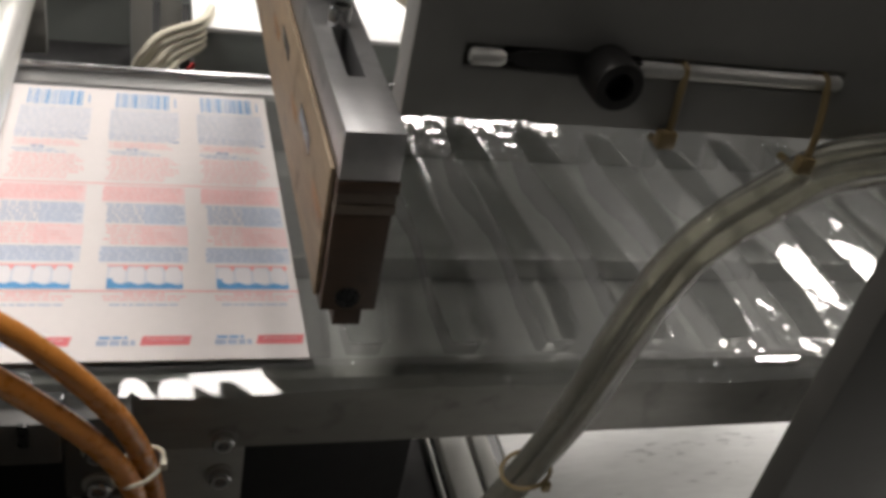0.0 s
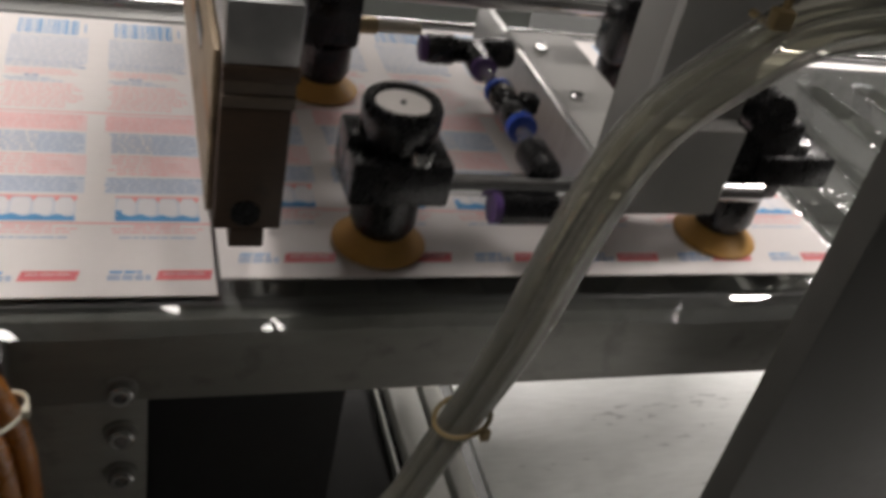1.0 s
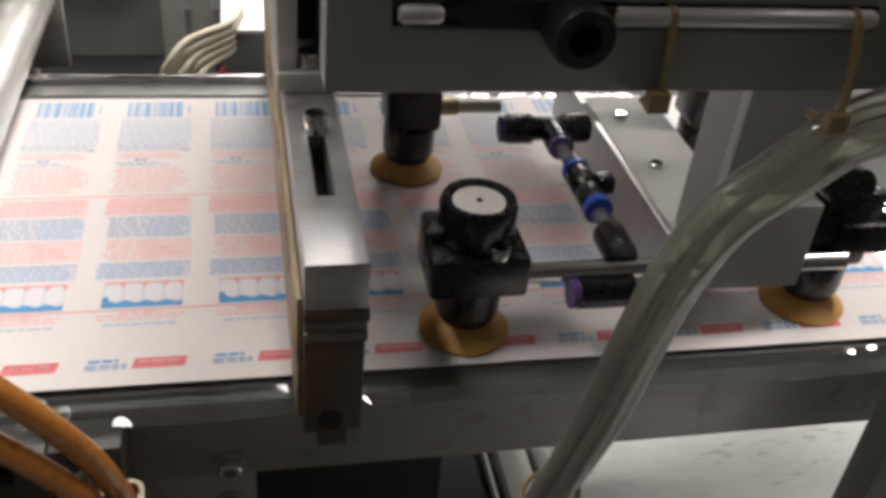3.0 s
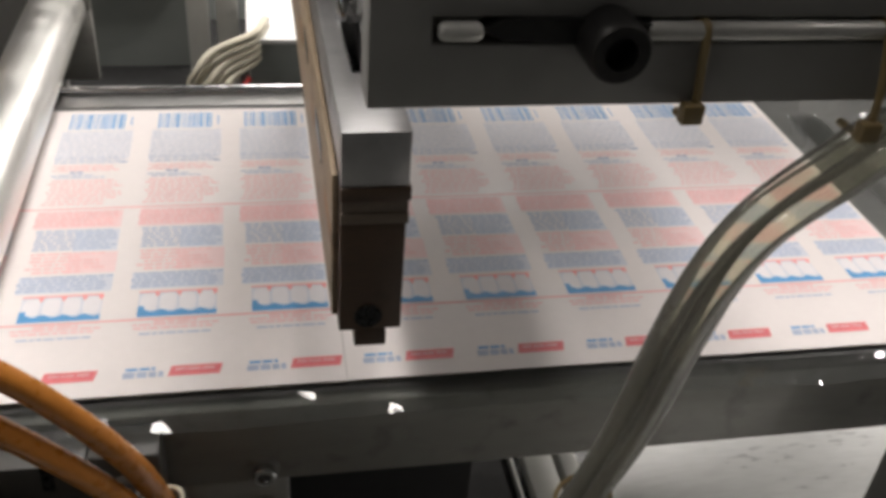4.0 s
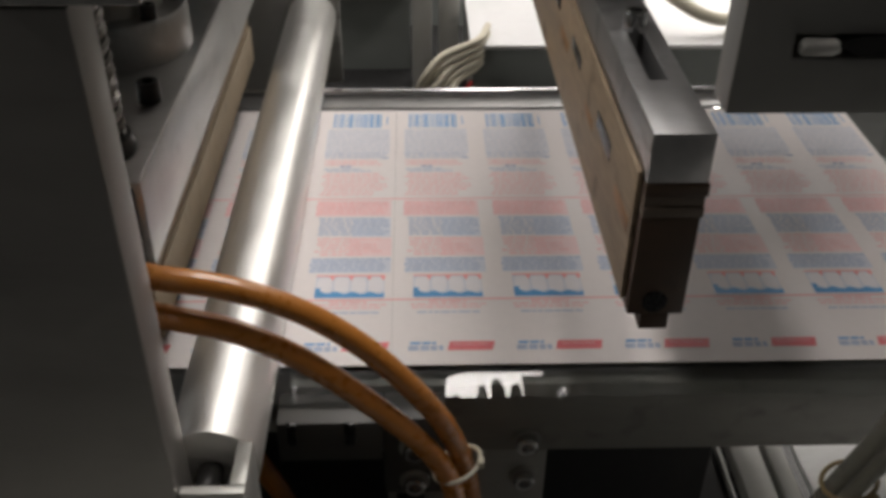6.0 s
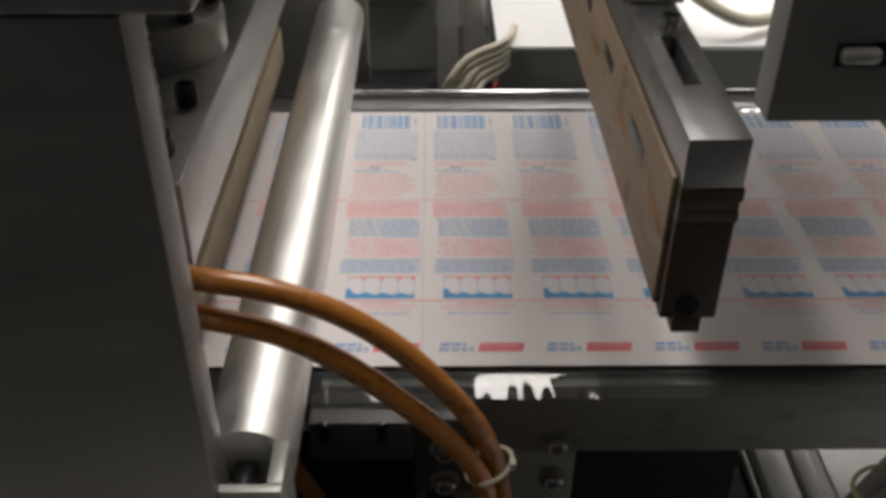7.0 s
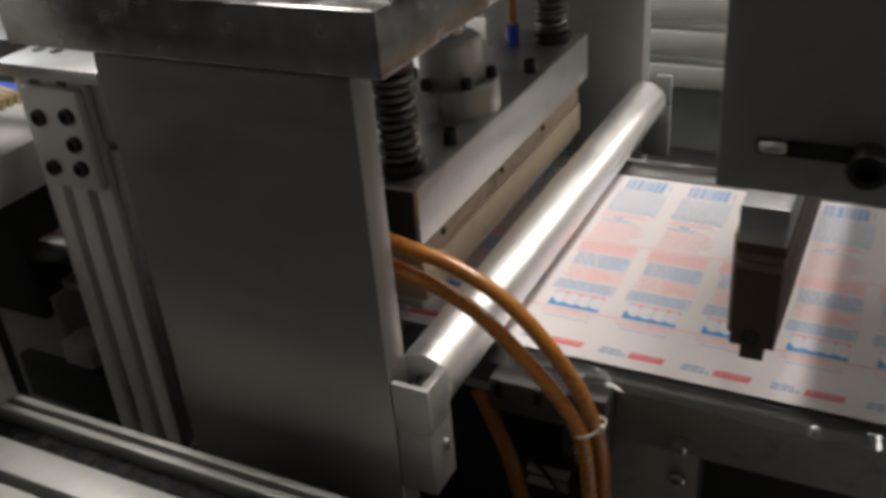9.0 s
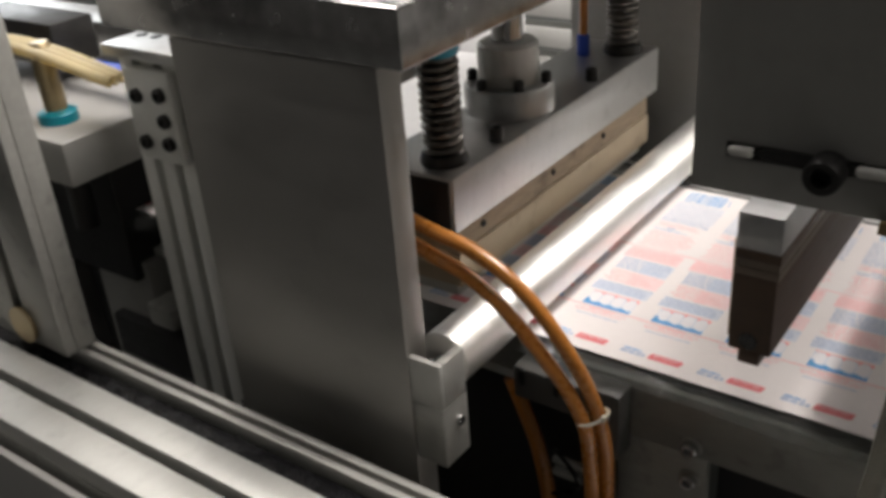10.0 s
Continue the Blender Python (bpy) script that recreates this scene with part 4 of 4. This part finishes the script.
def clear_hoses():
    base = [Vector(p) for p in ((0.34, -0.095, 0.169), (0.285, -0.094, 0.166), (0.255, -0.093, 0.1635), (0.234, -0.092, 0.160), (0.218, -0.090, 0.154), (0.206, -0.089, 0.144), (0.193, -0.087, 0.129), (0.186, -0.084, 0.110),
                                (0.182, -0.080, 0.083), (0.180, -0.076, 0.057), (0.1775, -0.071, 0.032), (0.175, -0.064, 0.006), (0.168, -0.058, -0.03), (0.155, -0.054, -0.09), (0.15, -0.054, -0.3))]
    for k, (side, deep, r) in enumerate(((-0.0080, 0.0005, 0.0034), (-0.0036, -0.0026, 0.0034), (0.0010, 0.0010, 0.0034), (-0.0040, 0.0050, 0.0030))):
        pts = []
        for i, p in enumerate(base):
            along = (base[min(i + 1, len(base) - 1)] - base[max(i - 1, 0)]).normalized()
            normal = Vector((0, 1, 0)).cross(along).normalized()
            wide = 1.15 - 0.35 * min(1, abs(i - 5) / 5) + 0.12 * math.sin(1.7 * k + 0.9 * i)
            pts.append(p + normal * side * wide + Vector((0, deep, 0)) - base[0])
        h = thing("clear_hose", base[0], "clear air hose arching down beside the track", "hose", "clear hoses")
        part("tube", bm_tube([tuple(p) for p in pts], r, 18), HOSE_CLEAR, h)
    t = thing("cable_tie", (0.1785, -0.0625, 0.007), "yellowed cable tie round clear hoses", "cable tie")
    ring = [(0.0085 * math.cos(a), 0.0085 * math.sin(a), 0.003 * math.cos(a)) for a in (2 * math.pi * i / 16 for i in range(17))]
    part("loop", bm_tube(ring, 0.0008, 8, 2), TIE, t)
    part("lock", bm_box(0.003, 0.006, -0.0105, -0.0080, -0.001, 0.003, 0.0005), TIE, t)
    for x, low, out in ((0.1706, -0.0125, 0.0), (0.2110, -0.0160, 0.0035)):
        t = thing("cable_tie", (x, -0.0852, 0.168), "yellowed cable tie looped through a plate slot", "cable tie", "ties on the plate")
        part("loop", bm_tube([(0, 0.004, 0.0075), (0, -0.0012, 0.0078), (0.0006, -0.0014 - out * 0.7, 0.0), (0.0012, -0.0014 - out, low * 0.6), (0.0006, -0.0014 - out * 0.8, low), (0.0, 0.004, low - 0.001)], 0.0010, 8), TIE, t)
        part("lock", bm_box(-0.0022, 0.0026, -0.0040 - out, -0.0008 - out, low - 0.0005, low + 0.0040, 0.0004), TIE, t)


clear_hoses()

# ---------------------------------------------------------------- suction head


def suction_head():
    """The pick-and-place head, built where it sets the card down."""
    h = thing("suction_head", (0.2, 0.09, 0.0), "vacuum pick-up head with tan suction cups and black fittings", "gripper")
    ox, oy = 0.2, 0.09
    spots = ((0.1694, 0.028), (0.1660, 0.152), (0.3200, 0.0335), (0.3200, 0.152))
    for k, (cx, cy) in enumerate(spots):
        x, y = cx - ox, cy - oy
        cup = part("suction_cup", bm_lathe([(0.0178, 0.0006), (0.0180, 0.0014), (0.0120, 0.0062), (0.0095, 0.0085), (0.0, 0.0085)], (x, y, 0), "z", 36), RUBBER, h, "tan rubber suction cup")
        part("cup_stem", bm_lathe([(0.0100, 0.0065), (0.0125, 0.012), (0.0125, 0.026), (0.0, 0.026)], (x, y, 0), "z", 28), BLACK, h)
        if k == 0:
            part("clamp_block", bm_box(x - 0.0185, x + 0.0185, y - 0.016, y + 0.012, 0.0265, 0.0440, 0.002), BLACK, h, "black clamp block")
            part("clamp_block", bm_box(x - 0.0190, x - 0.004, y - 0.004, y + 0.012, 0.030, 0.0490, 0.002), BLACK, h)
            knob = part("knob", bm_lathe([(0.0125, 0.0442), (0.0142, 0.0462), (0.0145, 0.0590), (0.0135, 0.0610), (0.0112, 0.0610), (0.0108, 0.0592), (0.0, 0.0592)], (x, y, 0), "z", 36), BLACK, h, "black knurled knob")
            part("dial", bm_lathe([(0.0098, 0.0593), (0.0098, 0.0597), (0.0, 0.0597)], (x, y, 0), "z", 32), LABEL_WHITE, knob, "worn white dial")
            part("dial_pin", bm_lathe([(0.0011, 0.0597), (0.0011, 0.0602)], (x, y, 0), "z", 10), BLACK, knob)
            bolt(h, (x + 0.006, y - 0.0125, 0.0440), "z", 0.0044, 0.0045)
        else:
            part("clamp_block", bm_box(x - 0.013, x + 0.013, y - 0.012, y + 0.012, 0.0265, 0.062, 0.0025), BLACK, h, "black clamp block")
            if k == 2:
                part("clamp_arm", bm_box(x - 0.004, x + 0.032, y - 0.014, y + 0.010, 0.034, 0.0480, 0.0015), BLACK, h)
                bolt(h, (x + 0.018, y - 0.006, 0.0480), "z", 0.0040, 0.0035)
                part("round_stop", bm_lathe([(0.0095, 0.0), (0.0095, -0.010), (0.0, -0.010)], (x - 0.008, y - 0.006, 0.066), "y", 24), BLACK, h)
            if k == 1:
                part("nipple", bm_lathe([(0.004, 0.0), (0.004, 0.010), (0.0035, 0.011)], (x + 0.012, y, 0.034), "x", 18), BRASS, h, "brass nipple")
                part("tube_stub", bm_lathe([(0.0030, 0.0), (0.0030, 0.022)], (x + 0.022, y, 0.034), "x", 16), CREAM, h, "cream air tube")
    part("cross_rod", bm_lathe([(0.0042, 0), (0.0042, 0.135)], (0.186 - ox, 0.020 - oy, 0.032), "x", 24), STEEL, h, "polished cross rod")
    part("cross_rod", bm_lathe([(0.0042, 0), (0.0042, 0.135)], (0.178 - ox, 0.155 - oy, 0.050), "x", 24), STEEL, h, "polished cross rod")
    # centre plates
    part("centre_plate", bm_box(0.252 - ox, 0.300 - ox, 0.020 - oy, 0.178 - oy, 0.0195, 0.0260, 0.001), HEAD_METAL, h, "flat aluminium centre plate")
    part("side_rail", bm_box(0.248 - ox, 0.2518 - ox, 0.020 - oy, 0.182 - oy, 0.014, 0.040, 0.0008), ALU, h, "aluminium side rail")
    part("upright_plate", bm_box(0.262 - ox, 0.302 - ox, 0.024 - oy, 0.030 - oy, 0.0262, 0.16, 0.001), HEAD_METAL, h, "grey upright plate")
    part("foot_block", bm_box(0.262 - ox, 0.300 - ox, 0.014 - oy, 0.0238 - oy, 0.024, 0.062, 0.001), HEAD_METAL, h)
    part("lift_column", bm_box(0.266 - ox, 0.298 - ox, 0.0302 - oy, 0.060 - oy, 0.0262, 0.30, 0.001), PAINT, h)
    bolt(h, (0.275 - ox, 0.105 - oy, 0.026), "z", 0.0032, 0.0025)
    bolt(h, (0.275 - ox, 0.155 - oy, 0.026), "z", 0.0032, 0.0025)
    # push-in fittings
    tee = part("tee_fitting", bm_lathe([(0.0062, 0), (0.0068, 0.002), (0.0068, 0.012), (0.0055, 0.014), (0.0055, 0.026), (0.0068, 0.028), (0.0068, 0.038), (0.0062, 0.040)], (0.203 - ox, 0.118 - oy, 0.040), "x", 24), BLACK, h, "black push-in tee fitting")
    part("ring", bm_lathe([(0.0060, 0), (0.0060, -0.002), (0.0045, -0.0025)], (0.203 - ox, 0.118 - oy, 0.040), "x", 24), PURPLE, tee)
    part("tee_leg", bm_lathe([(0.0060, 0), (0.0060, 0.014)], (0.225 - ox, 0.102 - oy, 0.040), "y", 22), BLACK, tee)
    part("ring", bm_lathe([(0.0056, -0.003), (0.0056, 0.0)], (0.225 - ox, 0.102 - oy, 0.040), "y", 22), PURPLE, tee)
    part("air_tube", bm_lathe([(0.0030, 0), (0.0030, 0.014)], (0.225 - ox, 0.087 - oy, 0.040), "y", 16), HOSE_CLEAR, h)
    val = part("inline_valve", bm_lathe([(0.0052, 0), (0.0058, 0.002), (0.0058, 0.010), (0.0046, 0.012), (0.0058, 0.014), (0.0058, 0.024), (0.0050, 0.026)], (0.2255 - ox, 0.052 - oy, 0.040), "y", 22), BLACK, h, "black inline valve with blue rings")
    part("ring", bm_lathe([(0.0060, -0.004), (0.0060, 0.0)], (0.2255 - ox, 0.052 - oy, 0.040), "y", 22), BLUE_PART, val, "blue ring")
    part("ring", bm_lathe([(0.0060, 0), (0.0060, 0.003)], (0.2255 - ox, 0.078 - oy, 0.040), "y", 22), BLUE_PART, val, "blue ring")
    part("valve_tab", bm_box(0.229 - ox, 0.236 - ox, 0.060 - oy, 0.068 - oy, 0.040, 0.047, 0.001), BLACK, val)
    part("air_tube", bm_lathe([(0.0030, 0), (0.0030, 0.016)], (0.2255 - ox, 0.034 - oy, 0.039), "y", 16), HOSE_CLEAR, h)
    elbow = part("elbow_fitting", bm_lathe([(0.0062, 0), (0.0066, 0.002), (0.0066, 0.016), (0.0058, 0.018)], (0.226 - ox, 0.020 - oy, 0.037), "y", 22), BLACK, h, "black elbow fitting")
    part("elbow_leg", bm_lathe([(0.0062, 0), (0.0062, 0.022)], (0.208 - ox, 0.014 - oy, 0.026), "x", 22), BLACK, elbow)
    part("ring", bm_lathe([(0.0058, 0), (0.0058, -0.003)], (0.208 - ox, 0.014 - oy, 0.026), "x", 22), PURPLE, elbow)
    return h


head = suction_head()

# ---------------------------------------------------------------- movement
STEP = 0.0885


def web_shift(t):
    """How far the film has gone at a time."""
    keys = ((0.0, 0.0), (4.1, 0.0), (4.2, 0.05), (4.3, 0.24), (4.4, 0.46), (4.5, 0.67), (4.6, 0.85), (4.7, 0.97), (4.8, 1.0), (8.26, 1.0), (8.36, 1.06), (8.44, 1.22), (8.52, 1.45), (8.6, 1.68), (8.7, 1.91), (8.8, 2.015), (10.0, 2.015))
    for (a, u), (b, v) in zip(keys, keys[1:]):
        if t <= b:
            return -STEP * (u + (v - u) * (t - a) / (b - a))
    return -2.015 * STEP


WEB_TIMES = (0.0, 1.0, 4.0, 4.1, 4.2, 4.3, 4.4, 4.5, 4.6, 4.7, 4.8, 4.9, 8.16, 8.26, 8.36, 8.44, 8.52, 8.6, 8.7, 8.8, 8.9, 10.0)
HEAD = ((0.0, 0.30, 0.12, 0.30), (0.35, 0.30, 0.12, 0.30), (0.5, 0.14, 0.05, 0.18), (0.6, 0.035, 0.014, 0.072), (0.7, 0.010, 0.004, 0.045), (0.8, 0.004, 0, 0.028), (0.9, 0.001, 0, 0.017), (1.0, 0.0005, 0, 0.0075), (1.1, 0, 0, 0.002), (1.2, 0, 0, 0),
        (1.3, 0, 0, 0), (3.3, 0, 0, 0), (3.42, 0.001, 0, 0.004), (3.5, 0.010, 0.004, 0.050), (3.6, 0.09, 0.03, 0.14), (3.7, 0.22, 0.08, 0.24), (3.85, 0.30, 0.12, 0.30), (10.0, 0.30, 0.12, 0.30))
BAR = ((0.0, 0.0475), (1.55, 0.0475), (1.64, 0.0440), (1.72, 0.0240), (1.80, 0.0050), (1.88, 0.0002), (2.0, 0.0002), (3.38, 0.0002), (3.5, 0.0085), (3.6, 0.0230), (3.7, 0.0340), (3.8, 0.0430), (3.92, 0.0475), (10.0, 0.0475))


def motions():
    walk(film, [(t, pose(web_shift(t), 0, 0)) for t in WEB_TIMES])
    for c, x in zip(cards[:2], CARD_X):
        walk(c, [(t, pose(x + web_shift(t), CARD_Y0, 0)) for t in WEB_TIMES])
    walk(cards[2], [(t, pose(CARD_X[2] + dx, CARD_Y0 + dy, dz)) for t, dx, dy, dz in HEAD if t <= 1.3] + [(t, pose(CARD_X[2] + web_shift(t), CARD_Y0, 0)) for t in WEB_TIMES if t > 1.3])
    walk(head, [(t, pose(0.2 + dx, 0.09 + dy, dz)) for t, dx, dy, dz in HEAD])
    walk(bar, [(t, pose(0.1124, -0.001, z)) for t, z in BAR])


motions()
